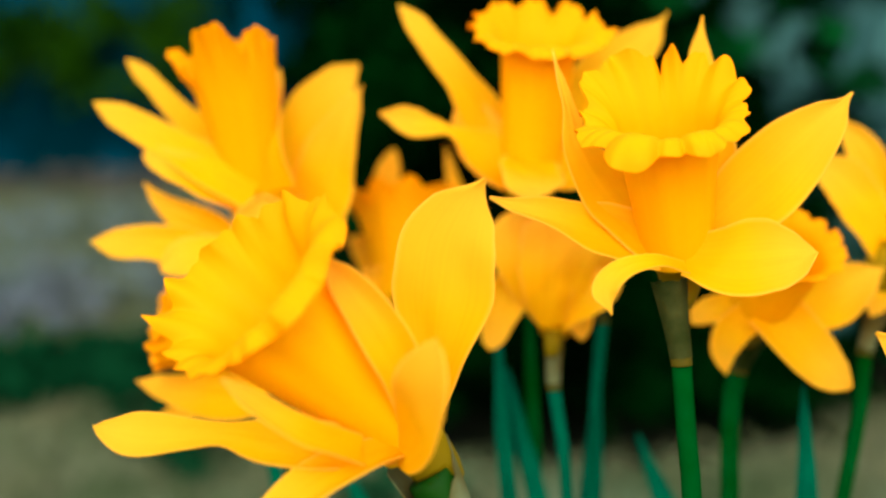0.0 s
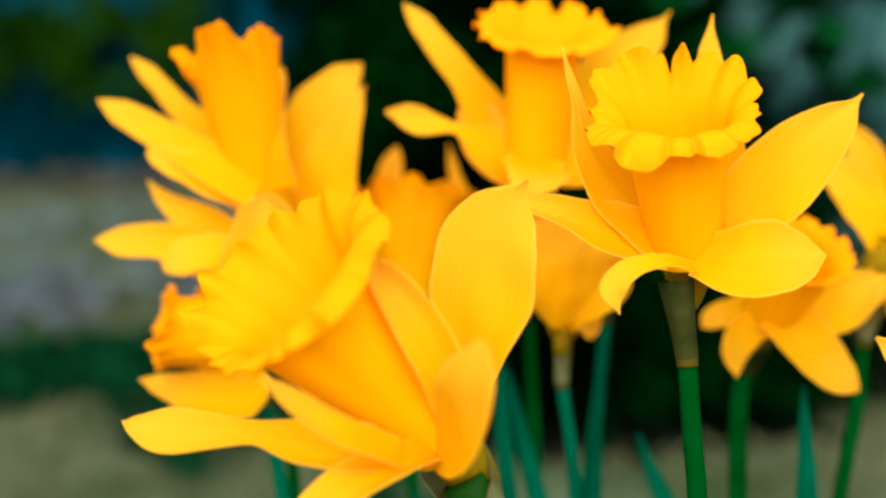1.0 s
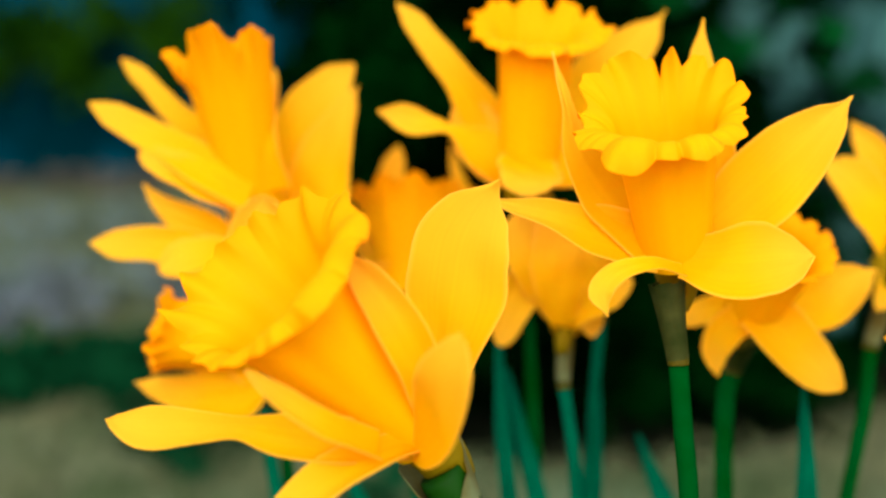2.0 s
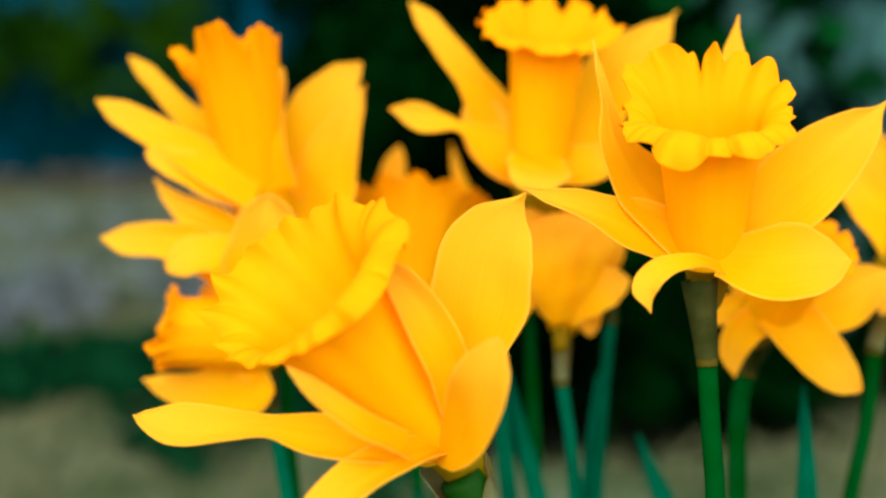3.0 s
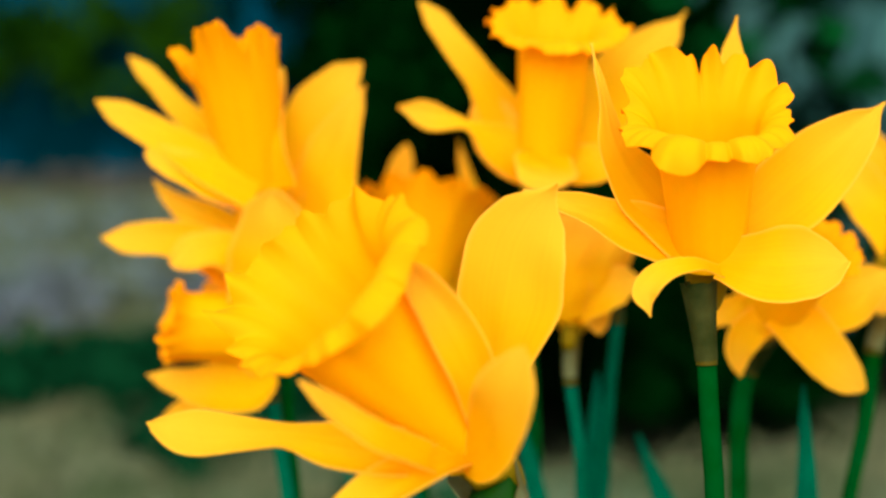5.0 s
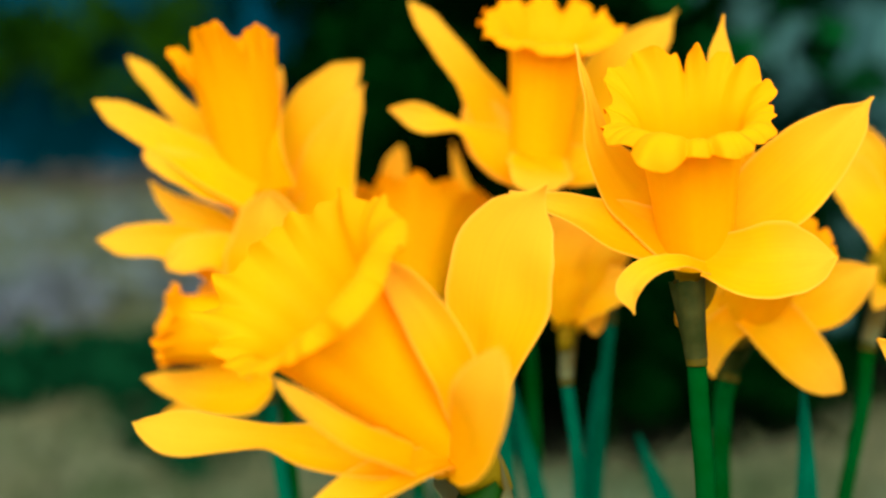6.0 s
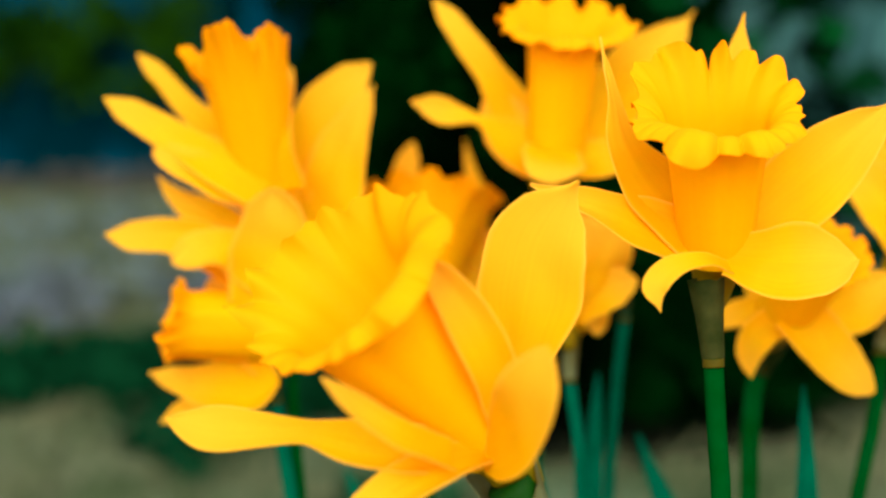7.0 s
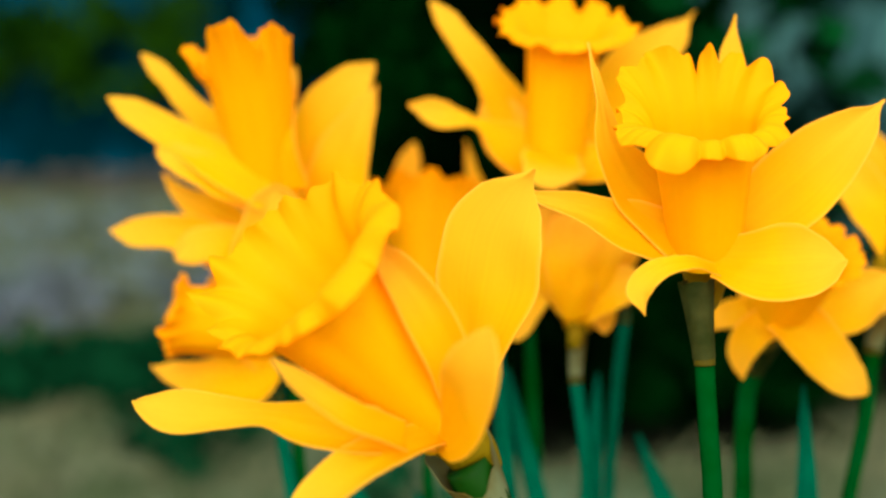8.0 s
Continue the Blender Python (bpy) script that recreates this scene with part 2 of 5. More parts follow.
def daffodil(label, foot, heart, mouth, radii, lobes, petals, stem_way, ovary_at, stem_r=0.0017, sheath=0.24, seed=1, girth=0.75, stem_look=STEM, paper=PAPER, lean=0.0):
    """A whole flower. foot: where the stem meets the soil; heart: the ring where petals and trumpet start, from the foot, metres;
    mouth: end of the trumpet's tube, cm from the heart; radii: of the tube at base and throat, cm; lobes: of the lip, or their count;
    petals: spine (cm from the heart), widths (cm), facing, then shape; girth: scale of ovary and neck;
    stem_way: points of the stem from below the ovary to the foot, cm from the heart; sheath: how far the spathe opens, cm; lean: how much lower it stands on its near side."""
    thing = tagged(new("daffodil"), label, "flower", "daffodils in bloom")
    thing.location = foot
    heart = np.asarray(heart, float)
    axis = unit(mouth)
    length, r0 = np.linalg.norm(mouth) / 100, radii[0]
    if isinstance(lobes, int):
        lobes = even_lobes(lobes, seed)
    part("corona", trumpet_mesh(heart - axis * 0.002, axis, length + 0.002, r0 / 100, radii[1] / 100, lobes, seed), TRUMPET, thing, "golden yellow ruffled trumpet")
    for k, (spine, widths, facing, shape) in enumerate(petals):
        part("petal", petal_mesh([heart + np.asarray(p) / 100 for p in spine], [w / 100 for w in widths], facing, seed=seed * 10 + k, **shape), PETAL, thing)
    ov = heart + np.asarray(ovary_at) / 100
    neck = bend([heart + axis * 0.004, heart - axis * 0.006, ov * 0.5 + (heart - axis * 0.012) * 0.5, ov], 14)
    part("floral_tube", tube(neck, np.linspace(r0 / 100 * 1.02, 0.0032 * girth, 14)), TUBE, thing, "yellow-green floral tube")
    way = [heart + np.asarray(p) / 100 for p in stem_way]
    way[0] = way[0] + unit(way[1] - way[0]) * 0.003
    down = unit(way[0] - ov)
    ovary_path = bend([ov - down * 0.002, ov + down * 0.003, ov * 0.4 + way[0] * 0.6, way[0] + unit(way[1] - way[0]) * 0.001], 12)
    part("ovary", tube(ovary_path, [stem_r * 0.95 * k + 0.0035 * girth * w for k, w in ((0, 0.93), (0, 0.97), (0, 1), (0, 1), (0, 0.98), (0, 0.94), (0.1, 0.83), (0.3, 0.66), (0.5, 0.48), (0.7, 0.28), (0.9, 0.1), (1, 0))]), OVARY, thing, "swollen dark green ovary")
    foot_in = np.array([0, 0, -0.01])
    path = bend([way[0], *way[1:], foot_in], 40)
    stem = part("stem", tube(path, [stem_r * (0.95 + 0.25 * k / 39) for k in range(40)], 14, 0.8), stem_look, thing)
    if sheath:
        top = ov - down * (0.004 + 0.005 * lean)
        sp = bend([way[0] + unit(way[1] - way[0]) * 0.0005, way[0] * 0.85 + ov * 0.15, way[0] * 0.5 + ov * 0.5, ov, top], 41)
        rings = tube_rows(sp, [stem_r * 1.02 + sheath / 100 * (i / 40) ** (1.4 - 1.2 * lean) for i in range(41)], 24, 1.0, (0, 1, 0))
        rng = random.Random(seed + 50)
        ph = [rng.uniform(0, 6.28) for _ in range(3)]
        outward = [unit(np.asarray(rings[30][j]) - sp[30]) for j in range(24)]
        slit = max(range(24), key=lambda j: outward[j][1])
        rows = []
        for i in range(20):
            row = []
            for step in range(1, 24):
                j = (slit + step) % 24
                near = max(0.0, 0.35 - outward[j][1]) / 1.35
                high = 1 - lean * near + 0.035 * math.sin(1.3 * j + ph[0]) + 0.02 * math.sin(2.9 * j + ph[1])
                k = min(40.0, i / 19 * 40 * high)
                a, f = int(k), k - int(k)
                p = np.asarray(rings[a][j]) * (1 - f) + np.asarray(rings[min(a + 1, 40)][j]) * f
                row.append(p + (p - sp[a]) * 0.05 * math.sin(1.7 * j + ph[2]) * (i / 19) ** 2)
            rows.append(row)
        part("spathe", sheet(rows, 0.0003), paper, thing, "dry brown papery sheath")
        ring_path = bend([way[0] + unit(way[1] - way[0]) * 0.0005, way[0] + unit(way[1] - way[0]) * 0.0022], 6)
        part("stem_collar", tube(ring_path, [stem_r * 1.04] * 6), COLLAR, stem, "yellowish collar on the stem")
    STEMS[thing.name] = (stem, Vector(foot), Vector(way[0]))
    return thing


def strap_leaf(foot, points, width, facing, label="blue-green strap-shaped daffodil leaf standing in the clump", mat=LEAF):
    """A long leaf: points in cm from the foot, from the soil to the tip; it tapers to a blunt point and is keeled."""
    path = bend([np.asarray(p, float) / 100 for p in points], 30)
    tang = np.gradient(path, axis=0)
    rows = []
    for i, (c, t) in enumerate(zip(path, tang)):
        s = i / 29
        t = unit(t)
        w = unit(np.cross(t, facing))
        n = np.cross(w, t)
        half = width / 200 * (0.8 + 0.2 * math.sin(math.pi * s)) * min(1.0, (max(1 - s, 0) / 0.12) ** 0.8 + 0.06)
        rows.append([c + w * v * half + n * half * 0.35 * v * v for v in np.linspace(-1, 1, 7)])
    ob = part("daffodil_leaf", sheet(rows, 0.0016), mat, None)
    ob.location = foot
    return tagged(ob, label, "leaf", "daffodil leaves")


# ---- ground ----
def ground_mesh():
    bm = bmesh.new()
    rings = [0.3, 0.6, 0.9, 1.2, 1.5, 1.8, 2.2, 2.7, 3.3, 4, 5, 7, 10, 16, 30, 70, 200, 900]
    prev = [bm.verts.new((0, 0.3, 0))] * 48
    for r in rings:
        ring = [bm.verts.new((r * math.sin(k / 48 * 2 * math.pi), 0.3 + r * math.cos(k / 48 * 2 * math.pi), 0.0)) for k in range(48)]
        for k in range(48):
            q = [prev[k], prev[(k + 1) % 48], ring[(k + 1) % 48], ring[k]]
            bm.faces.new(list(dict.fromkeys(q))[::-1])
        prev = ring
    return bm


tagged(part("ground", ground_mesh(), GRASS, None), "dull olive lawn with bare trodden patches", "ground", kind="structure")

# evergreen leaves far darker than real foliage, deep shade put into their colour
LEAFAGE = mottled("shrub_leaf_shade_green", (0.0002, 0.0018, 0.0003), (0.0003, 0.018, 0.002), 7, 0.8, contrast=(0.46, 0.66))
GLAUCOUS = mottled("leaf_blue_grey", (0.001, 0.022, 0.018), (0.06, 0.165, 0.16), 9, 0.5, contrast=(0.4, 0.68))
IVY = mottled("ivy_leaf_green", (0.001, 0.012, 0.0005), (0.014, 0.055, 0.0015), 4, 0.6)
COVER = mottled("ground_cover_green", (0.0006, 0.016, 0.005), (0.003, 0.042, 0.015), 12, 0.7)
STONE = mottled("stone_grey", (0.045, 0.065, 0.078), (0.115, 0.135, 0.16), 20, 0.85, 0.4)
LITTER = mottled("dead_leaf_brown", (0.03, 0.032, 0.026), (0.08, 0.076, 0.06), 20, 0.85)
BLADE = mottled("grass_blade", (0.035, 0.065, 0.022), (0.14, 0.145, 0.075), 5, 0.8)
BARK = mottled("bark_dark_brown", (0.003, 0.004, 0.003), (0.01, 0.009, 0.007), 40, 0.9, 0.5)


def leaf_cloud(centres, count, size, spread, seed, flatten=1.0):
    """Many small folded leaves scattered about the ends of twigs."""
    rng = np.random.RandomState(seed)
    verts, faces = [], []
    for k in range(count):
        c = np.asarray(centres[rng.randint(len(centres))]) + rng.normal(0, spread, 3) * (1, 1, flatten)
        if c[2] < 0.02:
            continue
        d = unit(rng.normal(0, 1, 3))
        u = unit(np.cross(d, rng.normal(0, 1, 3)))
        n = np.cross(d, u)
        s = size * rng.uniform(0.6, 1.3)
        i = len(verts)
        verts += [c, c + d * s * 0.5 + u * s * 0.26 + n * s * 0.06, c + d * s, c + d * s * 0.5 - u * s * 0.26 + n * s * 0.06]
        faces += [(i, i + 1, i + 2), (i, i + 2, i + 3)]
    me = bpy.data.meshes.new("foliage")
    me.from_pydata([tuple(v) for v in verts], [], faces)
    return me


def shrub(label, at, width, depth, height, leaves, leaf_size, seed, mat, low=0.1, skirt=0):
    """A bush: a few forking stems and a ragged crown of leaves."""
    thing = tagged(new("shrub"), label, "bush")
    thing.location = at
    rng = random.Random(seed)
    ends = []
    for k in range(11):
        a = k / 11 * 6.283 + rng.uniform(-0.2, 0.2)
        top = np.array([width * 0.46 * math.cos(a) * rng.uniform(0.35, 1), depth * 0.46 * math.sin(a) * rng.uniform(0.35, 1), height * rng.uniform(0.65, 0.95)])
        foot = np.array([0.06 * math.cos(a), 0.06 * math.sin(a), -0.02])
        mid = foot * 0.5 + top * 0.5 + np.array([top[0] * 0.2, top[1] * 0.2, -0.05])
        path = bend([foot, mid, top], 12)
        part("branch", tube(path, np.linspace(0.016, 0.004, 12), 8), BARK, thing)
        for p in path[2:]:
            for _ in range(2):
                ends.append(p + np.array([rng.uniform(-1, 1) * width * 0.13, rng.uniform(-1, 1) * depth * 0.13, rng.uniform(-0.6, 0.8) * height * 0.12]))
    for k in range(skirt):
        a, q = rng.uniform(0, 6.283), rng.uniform(0.3, 1) ** 0.5
        ends.append(np.array([width * 0.5 * q * math.cos(a), depth * 0.5 * q * math.sin(a), rng.uniform(0.03, 0.8) ** 1.6 * height]))
    ends = [e for e in ends if e[2] > low]
    me = leaf_cloud(ends, leaves, leaf_size, 0.06, seed)
    me.materials.append(mat)
    ob = new("foliage", me)
    ob.parent = thing
    tagged(ob, kind="stuff")
    return thing


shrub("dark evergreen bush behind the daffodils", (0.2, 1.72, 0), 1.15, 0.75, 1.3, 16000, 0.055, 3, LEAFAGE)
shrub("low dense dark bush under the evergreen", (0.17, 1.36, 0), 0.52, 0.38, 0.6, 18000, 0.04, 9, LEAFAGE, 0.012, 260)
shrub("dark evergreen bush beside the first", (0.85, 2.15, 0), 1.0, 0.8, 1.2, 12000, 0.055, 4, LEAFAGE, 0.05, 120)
shrub("blue-grey leaved shrub in front of the dark bushes", (0.62, 1.34, 0), 0.75, 0.36, 0.58, 4600, 0.085, 6, GLAUCOUS, 0.24)
GREEN = mottled("shrub_leaf_mid_green", (0.0005, 0.016, 0.003), (0.001, 0.05, 0.009), 9, 0.7)
shrub("green leaved shrub among the blue-grey one", (0.5, 1.36, 0), 0.75, 0.3, 0.62, 3600, 0.08, 12, GREEN, 0.2)

# near-black: the shade beneath the bushes is put into the soil colour
SHADED_SOIL = mottled("soil_painted_shade", (0.001, 0.0015, 0.001), (0.003, 0.004, 0.002), 30, 0.95, 0.5)


def shaded_soil_bed(x, y, rx, ry, seed):
    """A low ragged mound of bare soil under the bushes, coloured as their shade."""
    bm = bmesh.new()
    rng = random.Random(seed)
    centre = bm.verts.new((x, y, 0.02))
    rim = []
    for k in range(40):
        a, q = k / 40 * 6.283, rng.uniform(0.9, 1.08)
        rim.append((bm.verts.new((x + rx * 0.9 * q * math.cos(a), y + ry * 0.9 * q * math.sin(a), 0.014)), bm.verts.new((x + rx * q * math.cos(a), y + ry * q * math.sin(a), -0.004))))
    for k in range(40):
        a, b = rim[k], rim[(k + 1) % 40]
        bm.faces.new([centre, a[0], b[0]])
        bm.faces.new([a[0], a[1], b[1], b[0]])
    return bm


tagged(part("shaded_soil_bed", shaded_soil_bed(0.13, 1.42, 0.37, 0.36, 3), SHADED_SOIL, None), "soil under the bush, painted near-black for the shade there", "soil", kind="structure")
WALL = mottled("wall_blue_grey", (0.0, 0.013, 0.019), (0.0, 0.065, 0.12), 3.2, 0.8, 0.3, 0.0, (0.45, 0.72))
for dull in (LEAFAGE, SHADED_SOIL, BARK, GLAUCOUS, GREEN, IVY, COVER, WALL):
    dull.node_tree.nodes["Principled BSDF"].inputs["Specular IOR Level"].default_value = 0.0


def slab(name, x0, x1, y0, y1, z0, z1, mat, label):
    bm = bmesh.new()
    bmesh.ops.create_cube(bm, size=1)
    for v in bm.verts:
        v.co = ((x0 + x1) / 2 + v.co.x * (x1 - x0), (y0 + y1) / 2 + v.co.y * (y1 - y0), (z0 + z1) / 2 + v.co.z * (z1 - z0))
    ob = part(name, bm, mat, None)
    for p in ob.data.polygons:
        p.use_smooth = False
    return tagged(ob, label, "wall", kind="structure")


slab("wall_north", -14, 14, 4.35, 4.55, -0.1, 2.6, WALL, "dark blue-grey wall behind the lawn")


def stuff(name, me, mat, label, category):
    me.materials.append(mat)
    ob = new(name, me)
    return tagged(ob, label, category, kind="stuff")


def patch(x0, x1, y0, y1, count, seed):
    rng = np.random.RandomState(seed)
    return [(rng.uniform(x0, x1), rng.uniform(y0, y1), 0.022) for _ in range(count)]


# ivy in loose clumps on the wall
ivy_at = [(-1.61, 4.24, 0.56), (-1.59, 4.24, 0.47), (-1.62, 4.24, 0.39), (-1.49, 4.24, 0.5), (-1.43, 4.24, 0.55), (-1.39, 4.24, 0.46), (-1.33, 4.24, 0.52), (-1.3, 4.24, 0.43), (-1.25, 4.24, 0.64), (-1.21, 4.24, 0.62), (-1.04, 4.24, 0.63), (-1.01, 4.24, 0.55), (-0.96, 4.24, 0.61), (-1.03, 4.24, 0.48), (-0.94, 4.24, 0.49), (-0.91, 4.24, 0.65), (-1.37, 4.24, 0.4), (-1.51, 4.24, 0.62), (-1.1, 4.24, 0.39), (-0.89, 4.24, 0.43)]
stuff("ivy", leaf_cloud(ivy_at, 900, 0.07, 0.045, 21), IVY, "dark green ivy on the blue-grey wall", "ivy")
# low cover, stones, fallen leaves and grass on the lawn
stuff("ground_cover", leaf_cloud(patch(-0.72, -0.12, 1.26, 1.42, 80, 5) + patch(-0.25, 0.1, 1.2, 1.6, 20, 8) + patch(-0.3, -0.02, 0.9, 1.18, 4, 12), 6800, 0.035, 0.028, 22, 0.35), COVER, "low dark green ground cover on the lawn", "plants")
stuff("fallen_leaves", leaf_cloud(patch(-2.2, -0.3, 3.75, 4.3, 120, 6), 1800, 0.06, 0.03, 23, 0.3), LITTER, "brown fallen leaves along the wall", "leaves")
GRIT = mottled("grit_pale_grey", (0.06, 0.095, 0.09), (0.125, 0.17, 0.165), 8, 0.9)
stuff("grit", leaf_cloud(patch(-2.0, -0.3, 1.8, 3.3, 260, 9), 3000, 0.03, 0.05, 24, 0.12), GRIT, "pale grey grit strewn over the worn lawn", "grit")


def grass_mesh(x0, x1, y0, y1, count, seed):
    rng = np.random.RandomState(seed)
    verts, faces = [], []
    for k in range(count):
        x, y = rng.uniform(x0, x1), y0 + (y1 - y0) * rng.uniform(0, 1) ** 1.5
        fade = min(x - x0, x1 - x, (y - y0) * 2) / 0.6 + rng.uniform(0, 1)
        if fade < 1 or ((x - 0.13) / 0.37) ** 2 + ((y - 1.42) / 0.36) ** 2 < 1:
            continue
        a, h = rng.uniform(0, 6.28), rng.uniform(0.01, 0.03)
        dx, dy = math.cos(a) * 0.003, math.sin(a) * 0.003
        lx, ly = rng.normal(0, 0.015, 2)
        i = len(verts)
        verts += [(x - dx, y - dy, 0), (x + dx, y + dy, 0), (x + lx * 0.5, y + ly * 0.5, h * 0.7), (x + lx, y + ly, h)]
        faces += [(i, i + 1, i + 2), (i + 1, i + 3, i + 2)]
    me = bpy.data.meshes.new("grass")
    me.from_pydata(verts, [], faces)
    return me


stuff("grass", grass_mesh(-2.6, 2.4, 0.7, 4.2, 60000, 31), BLADE, "short dull green grass with dry blades", "grass")


def stone_mesh(seed):
    bm = bmesh.new()
    bmesh.ops.create_icosphere(bm, subdivisions=2, radius=1)
    for v in bm.verts:
        k = 1 + 0.35 * noise.noise(v.co * 1.3 + Vector((seed * 7.1, 0, 0)))
        v.co = Vector((v.co.x * k, v.co.y * k, v.co.z * k * 0.55))
    return bm


stones = [tagged(part("stone", stone_mesh(k), STONE, None), "rounded grey stone lying on the lawn", "stone", "stones on the lawn") for k in range(3)]
rng_stone = random.Random(17)
for k in range(64):
    size = rng_stone.uniform(0.014, 0.045)
    m = pose(rng_stone.uniform(-1.0, -0.25), rng_stone.uniform(1.66, 2.2), size * 0.3, 0, 0, rng_stone.uniform(0, 360)) @ Matrix.Scale(size, 4)
    ob = stones[k] if k < 3 else copy_thing(stones[k % 3], pose(0, 0, 0))
    ob.matrix_basis = m


# ---- the flowers ----
flower_front = daffodil(
    'large golden daffodil in full bloom, nodding, trumpet upturned',
    (0.0161, 0.2008, 0.0), (-0.0235, 0.0025, 0.2977), (-2.37, -0.67, 2.44), (0.64, 1.25), [(-20, 20, 1.25, 135), (16, 22, 1.1, 90), (54, 22, 1.2, 50), (92, 20, 1.35, 38), (118, 13, 1.35, 42), (138, 11, 1.5, 50), (158, 10, 1.55, 62), (178, 11, 0.95, 72), (200, 11, 0.75, 86), (224, 12, 0.62, 98), (248, 15, 0.65, 115), (276, 17, 0.9, 142), (306, 19, 1.25, 150)],
    [
        ([(-0.2, -0.52, -0.14), (-1.33, -1.2, 0.11), (-2.3, -1.18, 0.19), (-3.09, -0.88, 0.23), (-3.77, -0.68, 0.16), (-4.6, -0.39, 0.07), (-5.16, -0.19, 0.08), (-5.61, 0.02, 0.12)], [0.7, 0.89, 0.81, 0.37, 0.62, 0.89, 0.77, 0.41], (-0.1, -0.77, 0.61), {'tip': 0.42}),
        ([(0.1, -0.61, -0.04), (-0.75, -1.33, -0.11), (-1.47, -1.77, -0.39), (-2.1, -2.03, -0.82), (-2.65, -2.19, -1.24)], [0.6, 0.79, 0.87, 0.75, 0.19], (-0.2, -0.6, 0.79), {}),
        ([(0.28, 0.29, -0.08), (0.55, 0.67, 1.17), (0.74, 0.84, 2.42), (0.88, 0.93, 3.36), (1.2, 0.98, 4.07), (1.52, 0.94, 4.56)], [0.63, 1.12, 1.94, 1.85, 1.22, 0.33], (-0.1, -0.98, 0.2), {'cup': 0.1, 'tip': 0.8}),
        ([(0.35, -0.65, 0.41), (-0.03, -1.0, 1.52), (-0.5, -1.08, 2.37), (-0.94, -1.1, 2.96), (-1.33, -1.13, 3.47)], [0.6, 0.82, 0.81, 0.59, 0.21], (-0.15, -0.76, 0.63), {'cup': 0.25, 'tip': 0.75}),
        ([(-0.02, -0.75, -0.28), (0.25, -1.66, 0.41), (0.39, -2.46, 1.18), (0.47, -2.79, 1.73), (0.64, -2.9, 2.37)], [0.6, 1.12, 1.15, 0.99, 0.54], (-0.3, -0.84, 0.46), {'cup': 0.12, 'tip': 0.42, 'base': 0.35}),
        ([(-0.64, -1.4, 0.09), (-1.51, -2.13, 0.66), (-2.19, -2.36, 1.15), (-2.75, -2.59, 1.66)], [0.58, 0.57, 0.43, 0.14], (-0.1, -0.71, 0.71), {}),
    ],
    [(1.26, -0.15, -1.79), (1.45, -0.14, -2.45), (1.51, -0.17, -3.33), (1.56, -0.25, -4.62)], (0.58, -0.13, -0.94), sheath=0.5, seed=1, girth=1.3, paper=PALE_PAPER, lean=0.45)

flower_right = daffodil(
    'golden daffodil with upright ruffled trumpet and twisted petals',
    (0.0624, 0.2225, 0.0), (-0.0145, 0.0102, 0.3274), (-0.41, -0.62, 2.41), (0.72, 1.0), [(-20, 13, 0.75, 98), (8, 14, 0.95, 72), (34, 15, 1.25, 56), (55, 9, 1.35, 45), (73, 9, 1.38, 30), (92, 9, 1.25, 33), (112, 18, 1.5, 35), (142, 18, 1.35, 48), (172, 18, 0.9, 75), (205, 18, 1.1, 108), (216, 12, 1.3, 122), (240, 13, 1.75, 143), (262, 10, 1.0, 142), (285, 13, 1.2, 144), (314, 15, 0.9, 138)],
    [
        ([(0.35, 0.31, 0.07), (1.49, 0.35, 1.05), (2.43, 0.47, 1.93), (3.16, 0.67, 2.61), (3.69, 0.85, 3.15)], [1.05, 1.69, 1.55, 0.86, 0.14], (-0.1, -0.95, 0.35), {'cup': 0.12, 'tip': 0.9}),
        ([(0.02, -0.72, -0.07), (0.76, -1.12, -0.09), (1.61, -1.21, -0.01), (2.44, -1.2, 0.09)], [0.89, 1.48, 1.53, 0.49], (0, -0.9, 0.5), {'cup': 0.15, 'tip': 0.5}),
        ([(-0.11, -1.34, -0.19), (-0.83, -2.01, 0.05), (-1.51, -2.33, -0.07), (-1.83, -2.48, -0.43), (-1.7, -2.55, -0.87)], [0.28, 0.32, 0.46, 0.5, 0.14], (-0.25, -0.77, 0.61), {'cup': 0.1, 'tip': 0.9}),
        ([(-0.35, -0.3, 0.04), (-1.64, -0.15, 0.39), (-2.66, 0.0, 0.72), (-3.39, 0.12, 0.87), (-3.84, 0.14, 1.03)], [1.25, 1.23, 0.71, 0.32, 0.12], (0.1, -0.82, 0.62), {'cup': 0.2}),
        ([(-0.44, -0.17, 0.2), (-1.31, 0.25, 1.07), (-1.99, 0.49, 2.02), (-2.2, 0.7, 2.84), (-2.53, 0.97, 4.02)], [1.37, 1.44, 0.72, 0.3, 0.09], (0.3, -0.96, 0.34), {'cup': 0.1, 'tip': 0.9}),
        ([(0.48, 0.92, 0.11), (0.96, 1.64, 1.62), (0.96, 2.13, 2.94), (0.84, 2.38, 3.98), (0.9, 2.49, 4.8)], [1.08, 1.16, 0.86, 0.47, 0.11], (-0.3, -0.95, 0.11), {'tip': 0.8}),
    ],
    [(-0.03, -0.55, -1.78), (0.02, -0.64, -2.43), (0.1, -0.8, -3.56), (0.23, -1.02, -5.13)], (-0.19, -0.44, -0.97), sheath=0.13, seed=2, girth=0.66, stem_r=0.0021)

